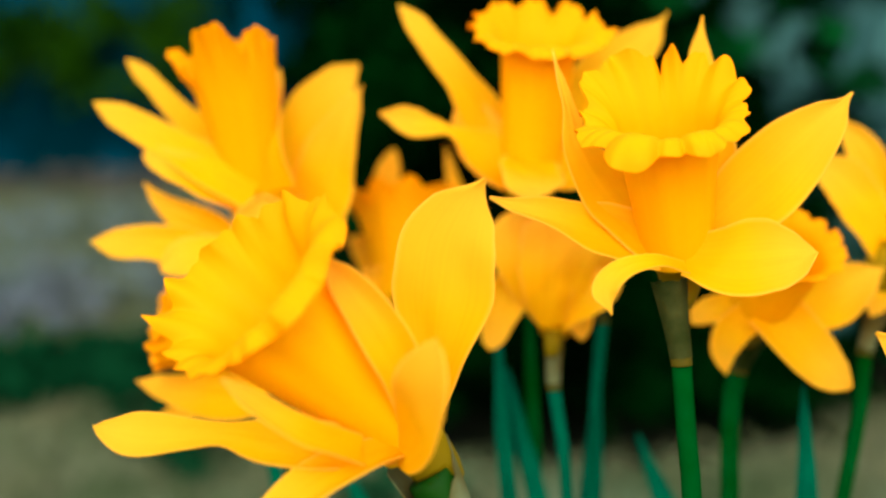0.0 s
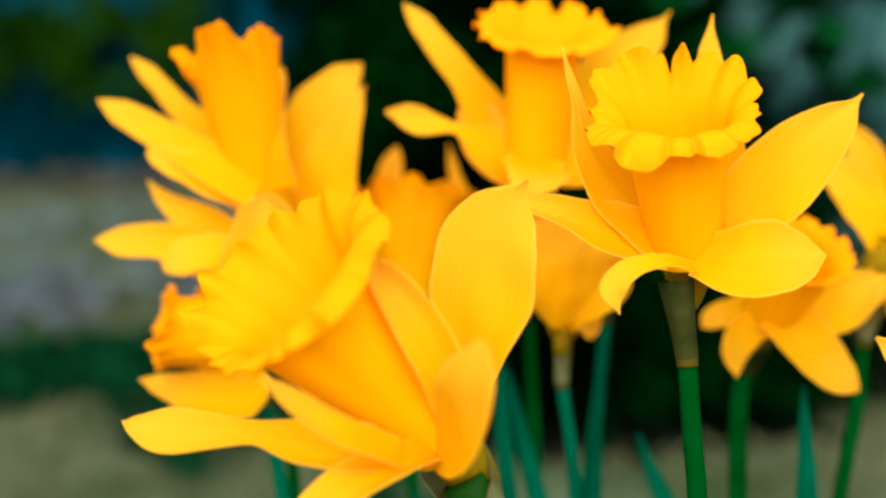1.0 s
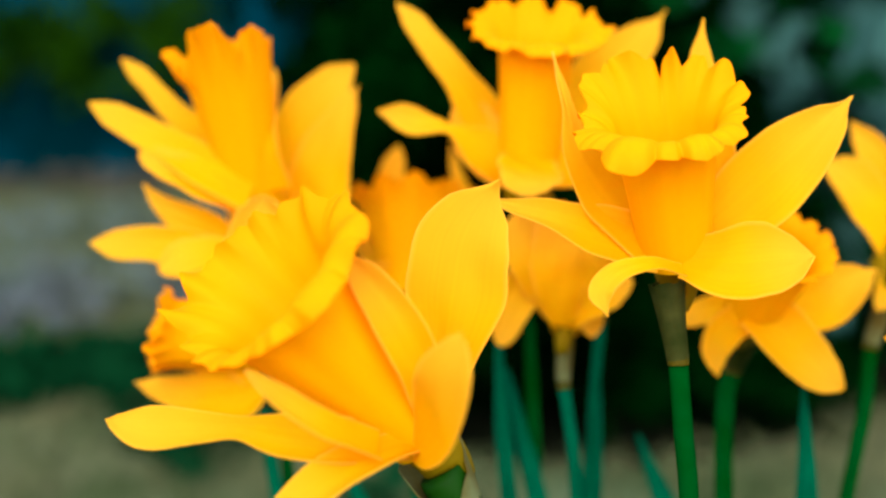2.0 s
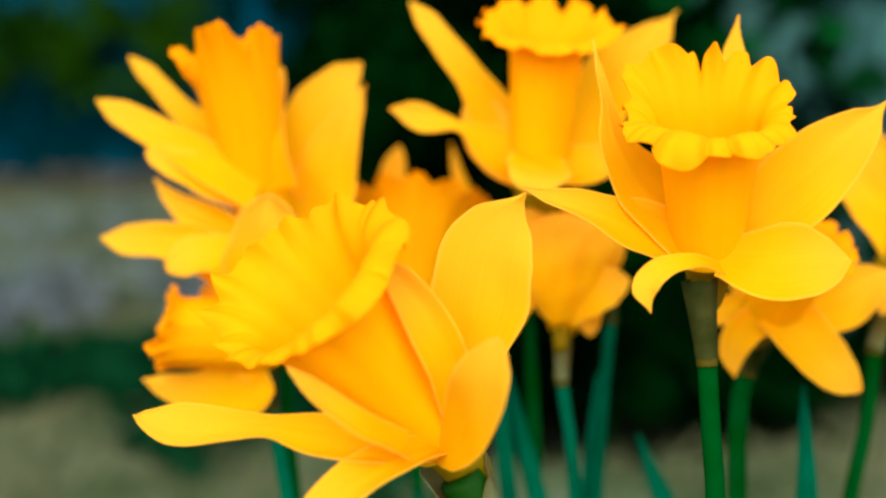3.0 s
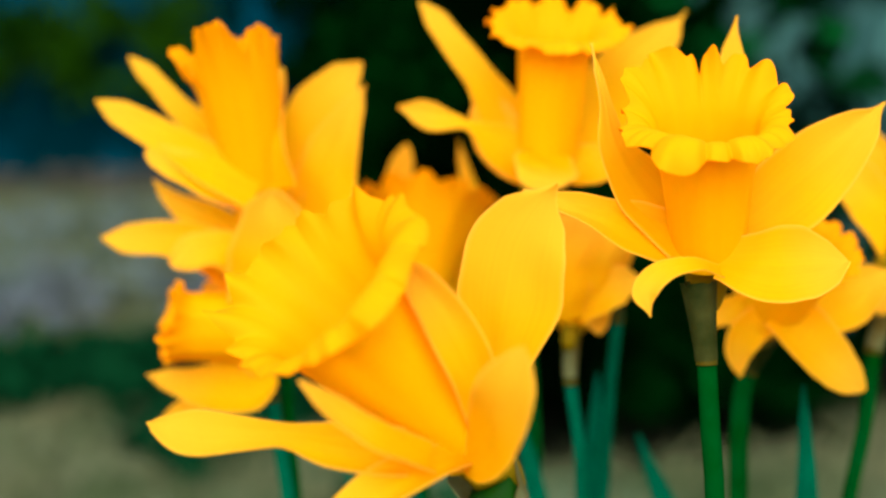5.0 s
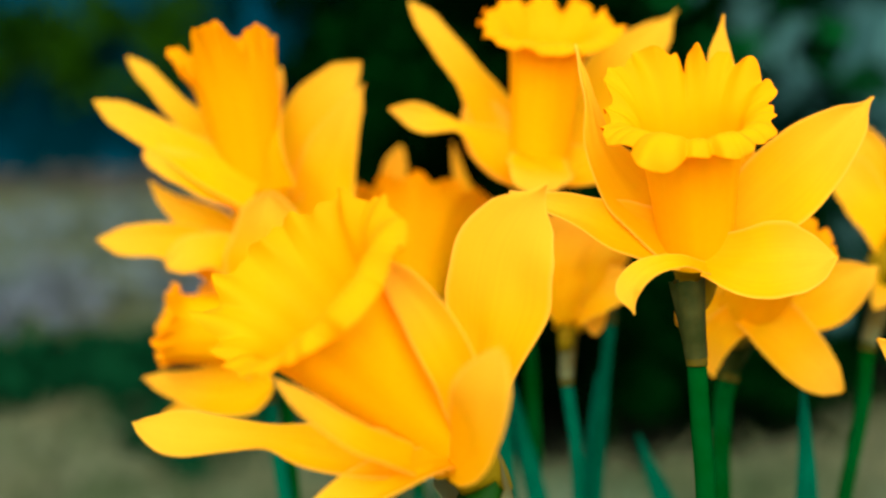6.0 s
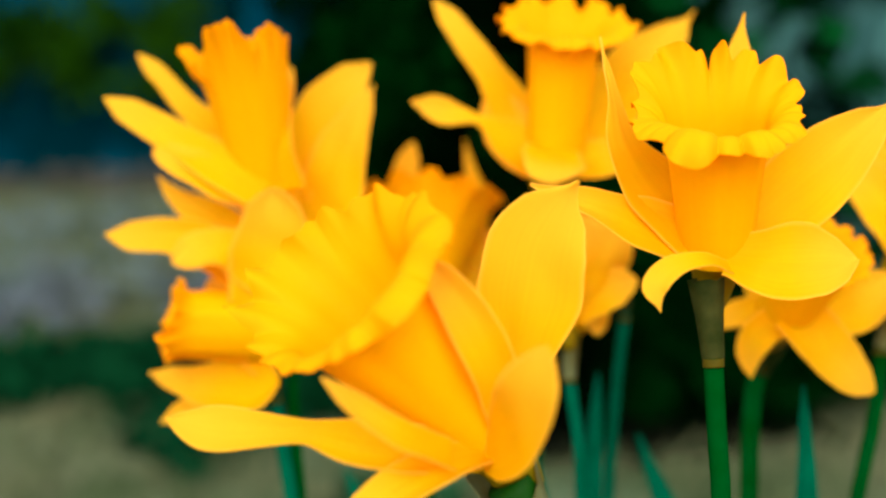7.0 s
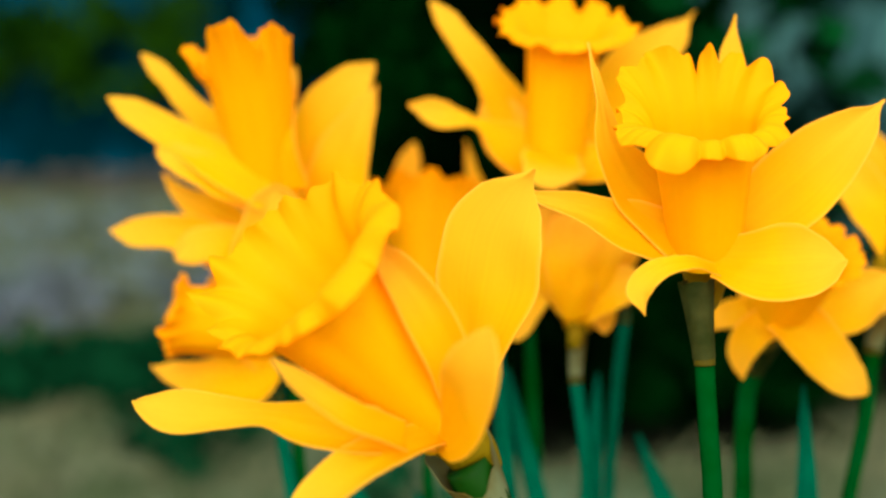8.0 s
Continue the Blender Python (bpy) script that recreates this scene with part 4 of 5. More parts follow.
def motions():
    sway(flower_front, [
        (0, pose(0.0161, 0.2008, 0.0000, -0.00, 0.00, 0.00)),
        (0.1, pose(0.0171, 0.2012, -0.0003, 0.17, -0.16, 0.17)),
        (0.2, pose(0.0165, 0.2015, 0.0001, 0.33, 0.35, 0.08)),
        (0.3, pose(0.0177, 0.2019, -0.0003, 0.60, 0.36, 0.17)),
        (0.4, pose(0.0179, 0.2023, -0.0003, 0.65, 0.18, 0.34)),
        (0.5, pose(0.0174, 0.2027, -0.0001, 0.65, 0.18, 0.46)),
        (0.6, pose(0.0131, 0.2015, 0.0013, -0.09, 0.48, 0.38)),
        (0.7, pose(0.0139, 0.2001, 0.0009, -0.21, 0.37, 0.45)),
        (0.8, pose(0.0147, 0.1987, 0.0005, -0.05, 0.91, 0.28)),
        (0.9, pose(0.0152, 0.1974, 0.0004, 0.03, 1.47, 0.07)),
        (1, pose(0.0153, 0.1961, 0.0002, -0.15, 1.40, 0.12)),
        (1.1, pose(0.0149, 0.1968, 0.0005, -0.37, 0.88, 0.31)),
        (1.2, pose(0.0141, 0.1975, 0.0010, -0.65, 0.31, 0.52)),
        (1.3, pose(0.0149, 0.1982, 0.0008, -0.43, 0.40, 0.46)),
        (1.4, pose(0.0156, 0.1987, 0.0009, -0.15, 0.73, 0.31)),
        (1.5, pose(0.0162, 0.1994, 0.0009, 0.18, 1.12, 0.12)),
        (1.6, pose(0.0155, 0.1992, 0.0006, -0.08, 1.06, 0.51)),
        (1.7, pose(0.0138, 0.1990, 0.0006, -0.62, 0.61, 1.07)),
        (1.88, pose(0.0127, 0.1985, 0.0001, -0.73, 1.30, 1.48)),
        (2.07, pose(0.0117, 0.1982, -0.0006, -1.13, 1.24, 2.21)),
        (2.25, pose(0.0105, 0.1977, -0.0011, -1.37, 1.62, 2.72)),
        (2.43, pose(0.0095, 0.1973, -0.0015, -1.41, 2.44, 3.05)),
        (2.62, pose(0.0089, 0.1969, -0.0023, -1.68, 2.53, 3.72)),
        (2.8, pose(0.0074, 0.1965, -0.0027, -1.95, 2.96, 4.22)),
        (2.9, pose(0.0045, 0.1964, -0.0022, -2.21, 3.72, 4.29)),
        (3, pose(0.0048, 0.1961, -0.0028, -2.31, 3.62, 4.70)),
        (3.1, pose(0.0092, 0.1974, -0.0034, -1.61, 2.48, 4.34)),
        (3.2, pose(0.0094, 0.1988, -0.0024, -1.13, 2.39, 3.58)),
        (3.3, pose(0.0077, 0.2003, -0.0007, -0.63, 3.06, 2.52)),
        (3.4, pose(0.0103, 0.2015, -0.0007, 0.01, 2.46, 1.95)),
        (3.5, pose(0.0131, 0.2029, -0.0006, 0.69, 1.87, 1.37)),
        (3.6, pose(0.0124, 0.2021, -0.0004, 0.51, 2.15, 1.27)),
        (3.7, pose(0.0109, 0.2013, 0.0002, 0.26, 2.61, 1.10)),
        (3.8, pose(0.0121, 0.2005, -0.0003, 0.19, 2.47, 1.17)),
        (3.9, pose(0.0131, 0.1996, -0.0007, 0.04, 2.18, 1.30)),
        (4, pose(0.0112, 0.1988, 0.0000, -0.27, 2.61, 1.15)),
        (4.1, pose(0.0103, 0.1991, 0.0006, -0.30, 2.86, 1.39)),
        (4.2, pose(0.0100, 0.1994, 0.0009, -0.30, 2.95, 1.68)),
        (4.3, pose(0.0135, 0.1996, -0.0004, -0.09, 2.06, 2.35)),
        (4.4, pose(0.0174, 0.1999, -0.0015, 0.21, 1.32, 2.95)),
        (4.5, pose(0.0149, 0.2004, -0.0002, 0.38, 2.65, 2.72)),
        (4.6, pose(0.0134, 0.1999, 0.0004, 0.35, 3.24, 2.25)),
        (4.7, pose(0.0159, 0.1992, -0.0007, 0.42, 2.53, 2.31)),
        (4.88, pose(0.0153, 0.1982, -0.0006, 0.37, 2.75, 1.81)),
        (5.07, pose(0.0149, 0.1971, -0.0006, 0.06, 2.23, 1.63)),
        (5.25, pose(0.0142, 0.1961, -0.0006, -0.11, 2.16, 1.26)),
        (5.43, pose(0.0138, 0.1951, -0.0005, -0.08, 2.52, 0.70)),
        (5.62, pose(0.0138, 0.1940, -0.0007, -0.28, 2.14, 0.44)),
        (5.8, pose(0.0129, 0.1930, -0.0005, -0.48, 2.12, 0.06)),
        (5.9, pose(0.0129, 0.1925, -0.0005, -0.47, 2.21, -0.21)),
        (6, pose(0.0128, 0.1919, -0.0006, -0.46, 2.32, -0.48)),
        (6.1, pose(0.0116, 0.1917, -0.0011, -0.80, 2.56, -0.64)),
        (6.2, pose(0.0100, 0.1914, -0.0015, -1.12, 2.98, -0.88)),
        (6.3, pose(0.0086, 0.1912, -0.0020, -1.47, 3.29, -1.08)),
        (6.4, pose(0.0061, 0.1910, -0.0021, -1.98, 3.62, -1.26)),
        (6.5, pose(0.0029, 0.1907, -0.0021, -2.64, 3.85, -1.39)),
        (6.6, pose(0.0064, 0.1924, -0.0022, -2.13, 2.94, -0.49)),
        (6.7, pose(0.0089, 0.1942, -0.0017, -1.38, 3.07, -0.01)),
        (6.8, pose(0.0109, 0.1960, -0.0009, -0.66, 3.30, 0.41)),
        (6.9, pose(0.0141, 0.1979, -0.0007, 0.09, 3.13, 0.99)),
        (7, pose(0.0162, 0.1996, -0.0002, 0.60, 2.81, 1.66)),
        (7.1, pose(0.0158, 0.1982, -0.0013, 0.10, 2.48, 1.37)),
        (7.2, pose(0.0111, 0.1968, -0.0008, -0.63, 3.12, 0.70)),
        (7.3, pose(0.0087, 0.1955, -0.0010, -1.11, 3.57, 0.07)),
        (7.4, pose(0.0090, 0.1941, -0.0024, -1.51, 3.16, -0.21)),
        (7.5, pose(0.0060, 0.1927, -0.0025, -2.27, 3.15, -0.62)),
        (7.6, pose(0.0081, 0.1948, -0.0021, -1.63, 2.81, -0.42)),
        (7.7, pose(0.0096, 0.1968, -0.0013, -0.79, 3.28, -0.57)),
        (7.8, pose(0.0131, 0.1988, -0.0013, -0.02, 2.75, -0.32)),
        (7.9, pose(0.0135, 0.2008, -0.0003, 0.32, 2.37, -0.07)),
        (8, pose(0.0112, 0.2028, 0.0016, 0.38, 2.33, 0.08)),
    ])
    sway(flower_right, [
        (0, pose(0.0624, 0.2225, -0.0000, -0.00, -0.00, -0.00)),
        (0.1, pose(0.0617, 0.2288, -0.0010, 1.06, 0.38, 0.57)),
        (0.2, pose(0.0610, 0.2326, -0.0016, 1.71, 0.62, 0.95)),
        (0.3, pose(0.0607, 0.2312, -0.0014, 1.47, 0.65, 0.94)),
        (0.4, pose(0.0614, 0.2264, -0.0007, 0.62, 0.27, 0.40)),
        (0.5, pose(0.0625, 0.2210, 0.0002, -0.32, -0.29, -0.28)),
        (0.6, pose(0.0647, 0.2242, -0.0007, 0.10, -0.94, -1.09)),
        (0.7, pose(0.0627, 0.2262, -0.0009, 0.51, -0.24, -0.45)),
        (0.8, pose(0.0579, 0.2272, -0.0005, 0.95, 1.28, 1.02)),
        (0.9, pose(0.0553, 0.2268, -0.0001, 1.09, 2.07, 1.67)),
        (1, pose(0.0588, 0.2239, -0.0001, 0.36, 0.87, 0.20)),
        (1.1, pose(0.0619, 0.2248, -0.0006, 0.30, -0.13, -0.94)),
        (1.2, pose(0.0615, 0.2231, -0.0003, 0.02, -0.04, -0.99)),
        (1.3, pose(0.0567, 0.2224, 0.0003, 0.21, 1.49, 0.45)),
        (1.4, pose(0.0553, 0.2234, 0.0004, 0.48, 1.97, 0.86)),
        (1.5, pose(0.0564, 0.2230, 0.0003, 0.30, 1.62, 0.40)),
        (1.6, pose(0.0591, 0.2245, -0.0004, 0.33, 0.78, -0.39)),
        (1.7, pose(0.0617, 0.2225, -0.0004, -0.16, -0.17, -1.38)),
        (1.88, pose(0.0592, 0.2237, -0.0004, 0.14, 0.62, -0.45)),
        (2.07, pose(0.0600, 0.2254, -0.0009, 0.34, 0.32, -0.64)),
        (2.25, pose(0.0588, 0.2264, -0.0010, 0.50, 0.65, -0.19)),
        (2.43, pose(0.0554, 0.2278, -0.0009, 0.89, 1.67, 0.99)),
        (2.62, pose(0.0555, 0.2308, -0.0015, 1.34, 1.66, 1.16)),
        (2.8, pose(0.0541, 0.2307, -0.0014, 1.35, 2.00, 1.60)),
        (2.9, pose(0.0503, 0.2272, -0.0003, 1.04, 3.07, 2.63)),
        (3, pose(0.0491, 0.2276, -0.0002, 1.17, 3.39, 3.02)),
        (3.1, pose(0.0527, 0.2324, -0.0014, 1.79, 2.52, 2.29)),
        (3.2, pose(0.0547, 0.2301, -0.0011, 1.36, 1.99, 1.64)),
        (3.3, pose(0.0547, 0.2243, 0.0001, 0.49, 1.98, 1.44)),
        (3.4, pose(0.0554, 0.2261, -0.0001, 0.84, 1.93, 1.44)),
        (3.5, pose(0.0563, 0.2270, -0.0002, 1.02, 1.82, 1.35)),
        (3.6, pose(0.0555, 0.2273, -0.0004, 1.02, 1.96, 1.58)),
        (3.7, pose(0.0548, 0.2254, -0.0001, 0.66, 2.09, 1.70)),
        (3.8, pose(0.0545, 0.2262, -0.0004, 0.71, 2.11, 1.81)),
        (3.9, pose(0.0529, 0.2270, -0.0006, 0.86, 2.55, 2.35)),
        (4, pose(0.0497, 0.2234, 0.0003, 0.43, 3.36, 3.13)),
        (4.1, pose(0.0500, 0.2245, 0.0002, 0.58, 3.22, 3.08)),
        (4.2, pose(0.0504, 0.2264, -0.0001, 0.84, 3.06, 3.03)),
        (4.3, pose(0.0513, 0.2285, -0.0006, 1.11, 2.82, 2.88)),
        (4.4, pose(0.0503, 0.2307, -0.0007, 1.54, 3.10, 3.29)),
        (4.5, pose(0.0471, 0.2319, -0.0003, 2.01, 4.05, 4.33)),
        (4.6, pose(0.0470, 0.2319, -0.0003, 2.04, 4.09, 4.36)),
        (4.7, pose(0.0490, 0.2311, -0.0004, 1.75, 3.50, 3.73)),
        (4.88, pose(0.0489, 0.2310, -0.0003, 1.80, 3.61, 3.79)),
        (5.07, pose(0.0525, 0.2320, -0.0010, 1.74, 2.61, 2.78)),
        (5.25, pose(0.0537, 0.2320, -0.0011, 1.68, 2.26, 2.40)),
        (5.43, pose(0.0529, 0.2323, -0.0010, 1.83, 2.61, 2.72)),
        (5.62, pose(0.0556, 0.2343, -0.0016, 2.02, 1.89, 2.03)),
        (5.8, pose(0.0567, 0.2334, -0.0016, 1.82, 1.57, 1.63)),
        (5.9, pose(0.0567, 0.2305, -0.0011, 1.36, 1.55, 1.49)),
        (6, pose(0.0557, 0.2273, -0.0003, 0.94, 1.81, 1.65)),
        (6.1, pose(0.0546, 0.2309, -0.0009, 1.60, 2.24, 2.21)),
        (6.2, pose(0.0534, 0.2336, -0.0012, 2.10, 2.62, 2.71)),
        (6.3, pose(0.0531, 0.2318, -0.0010, 1.81, 2.70, 2.73)),
        (6.4, pose(0.0529, 0.2257, 0.0000, 0.78, 2.58, 2.40)),
        (6.5, pose(0.0532, 0.2222, 0.0005, 0.18, 2.42, 2.14)),
        (6.6, pose(0.0531, 0.2272, -0.0005, 0.99, 2.49, 2.45)),
        (6.7, pose(0.0506, 0.2273, -0.0001, 1.19, 3.19, 3.25)),
        (6.8, pose(0.0486, 0.2259, 0.0004, 1.09, 3.68, 3.79)),
        (6.9, pose(0.0478, 0.2255, 0.0005, 1.07, 3.84, 4.02)),
        (7, pose(0.0477, 0.2273, 0.0002, 1.33, 3.83, 4.15)),
        (7.1, pose(0.0487, 0.2315, -0.0005, 2.02, 3.69, 4.12)),
        (7.2, pose(0.0483, 0.2297, 0.0000, 1.80, 3.84, 4.15)),
        (7.3, pose(0.0488, 0.2237, 0.0012, 0.82, 3.65, 3.69)),
        (7.4, pose(0.0512, 0.2233, 0.0010, 0.59, 3.00, 2.98)),
        (7.5, pose(0.0553, 0.2274, -0.0001, 0.99, 1.94, 1.98)),
        (7.6, pose(0.0539, 0.2269, 0.0000, 0.98, 2.31, 2.18)),
        (7.7, pose(0.0481, 0.2234, 0.0016, 0.86, 3.95, 3.53)),
        (7.8, pose(0.0472, 0.2259, 0.0013, 1.33, 4.25, 3.74)),
        (7.9, pose(0.0506, 0.2330, -0.0006, 2.13, 3.33, 2.91)),
        (8, pose(0.0525, 0.2304, -0.0005, 1.53, 2.68, 1.99)),
    ])
    sway(flower_top, [
        (0, pose(0.0328, 0.2938, 0.0000, 0.00, 0.00, 0.00)),
        (0.5, pose(0.0331, 0.2936, 0.0001, -0.24, -0.10, 0.23)),
        (1, pose(0.0344, 0.2940, 0.0005, -0.38, -0.05, 0.21)),
        (1.5, pose(0.0337, 0.2939, 0.0010, -0.56, 0.19, -0.87)),
        (1.7, pose(0.0322, 0.2938, 0.0005, -0.01, -0.04, 0.07)),
        (3, pose(0.0333, 0.2942, 0.0009, -0.31, 0.27, -1.60)),
        (3.5, pose(0.0329, 0.2940, 0.0009, -0.27, 0.43, -0.69)),
        (4, pose(0.0330, 0.2944, 0.0011, -0.48, 0.59, -1.67)),
        (4.5, pose(0.0327, 0.2942, 0.0011, -0.64, 0.79, -3.03)),
        (6, pose(0.0335, 0.2939, 0.0008, -0.17, 0.25, -0.83)),
        (6.5, pose(0.0327, 0.2940, 0.0014, -0.64, 0.63, -2.40)),
        (7, pose(0.0323, 0.2947, 0.0022, -1.62, 1.15, -3.68)),
        (7.5, pose(0.0335, 0.2948, 0.0021, -1.45, 0.90, -3.91)),
        (8, pose(0.0329, 0.2944, 0.0014, -1.01, 0.99, -3.48)),
    ])
    sway(flower_left, [
        (0, pose(-0.0281, 0.3030, 0.0000, 0.00, 0.00, -0.00)),
        (0.5, pose(-0.0293, 0.3031, 0.0000, -0.09, 0.17, 0.71)),
        (1, pose(-0.0300, 0.3029, 0.0002, -0.18, 0.43, -0.06)),
        (1.5, pose(-0.0301, 0.3032, 0.0004, -0.13, 0.57, -0.26)),
        (1.7, pose(-0.0289, 0.3029, 0.0000, -0.05, -0.07, 0.17)),
        (3, pose(-0.0293, 0.3029, 0.0003, 0.14, 0.35, 0.13)),
        (3.5, pose(-0.0295, 0.3030, 0.0006, -0.06, 0.50, -0.03)),
        (4, pose(-0.0295, 0.3029, 0.0005, 0.12, 0.58, 0.27)),
        (4.5, pose(-0.0288, 0.3029, 0.0003, 0.20, 0.38, -0.35)),
        (6, pose(-0.0282, 0.3029, 0.0003, 0.43, 0.12, -0.51)),
        (6.5, pose(-0.0286, 0.3029, 0.0004, 0.30, 0.43, -0.25)),
        (7, pose(-0.0306, 0.3027, 0.0002, 0.44, 0.95, -0.62)),
        (7.5, pose(-0.0300, 0.3027, 0.0005, 0.37, 0.84, -0.75)),
        (8, pose(-0.0306, 0.3028, 0.0002, 0.46, 1.09, -0.78)),
    ])
    sway(flower_low, [
        (0, pose(-0.0242, 0.2954, 0.0000, 0.00, 0.00, -0.00)),
        (0.5, pose(-0.0226, 0.2953, 0.0001, -0.11, -0.42, 1.38)),
        (1, pose(-0.0226, 0.2961, 0.0006, 0.54, -0.11, -2.07)),
        (1.5, pose(-0.0246, 0.2955, 0.0008, 0.88, 0.50, -3.37)),
        (1.7, pose(-0.0244, 0.2954, -0.0003, 0.01, -0.16, -0.07)),
        (3, pose(-0.0224, 0.2956, 0.0010, 1.53, 0.31, -5.44)),
        (3.5, pose(-0.0226, 0.2957, 0.0012, 0.73, 0.10, -2.83)),
        (4, pose(-0.0217, 0.2962, 0.0013, -0.32, -0.14, -0.43)),
        (4.5, pose(-0.0203, 0.2962, 0.0012, -0.58, -0.39, -0.28)),
        (6, pose(-0.0214, 0.2958, 0.0006, -0.29, -0.35, -0.54)),
        (6.5, pose(-0.0208, 0.2956, 0.0013, 0.02, -0.24, -1.73)),
        (7, pose(-0.0206, 0.2960, 0.0016, -0.03, -0.19, -2.44)),
        (7.5, pose(-0.0211, 0.2957, 0.0022, -0.01, 0.00, -3.13)),
        (8, pose(-0.0226, 0.2959, 0.0019, -0.53, 0.15, -3.51)),
    ])
    sway(flower_middle, [
        (0, pose(-0.0074, 0.3205, -0.0000, 0.00, 0.00, -0.00)),
        (0.5, pose(-0.0076, 0.3205, 0.0002, 0.07, -0.05, -0.60)),
        (1, pose(-0.0069, 0.3205, 0.0006, 0.19, 0.03, -0.33)),
        (1.5, pose(-0.0060, 0.3207, 0.0010, -0.19, -0.02, -0.21)),
        (3, pose(-0.0049, 0.3205, 0.0009, -0.11, -0.07, 1.07)),
        (3.5, pose(-0.0039, 0.3203, 0.0014, 0.68, -0.20, 0.58)),
        (4, pose(-0.0045, 0.3205, 0.0015, 0.56, 0.06, 0.19)),
        (4.5, pose(-0.0041, 0.3206, 0.0016, -0.03, 0.23, 0.34)),
        (6, pose(-0.0048, 0.3206, 0.0011, 0.08, -0.08, 0.32)),
        (6.5, pose(-0.0040, 0.3204, 0.0016, 0.35, 0.04, 0.61)),
        (7, pose(-0.0033, 0.3208, 0.0020, -0.25, 0.31, 0.75)),
        (7.5, pose(-0.0033, 0.3208, 0.0020, -0.25, 0.31, 0.75)),
        (8, pose(-0.0046, 0.3208, 0.0019, -0.36, 0.54, -0.04)),
    ])
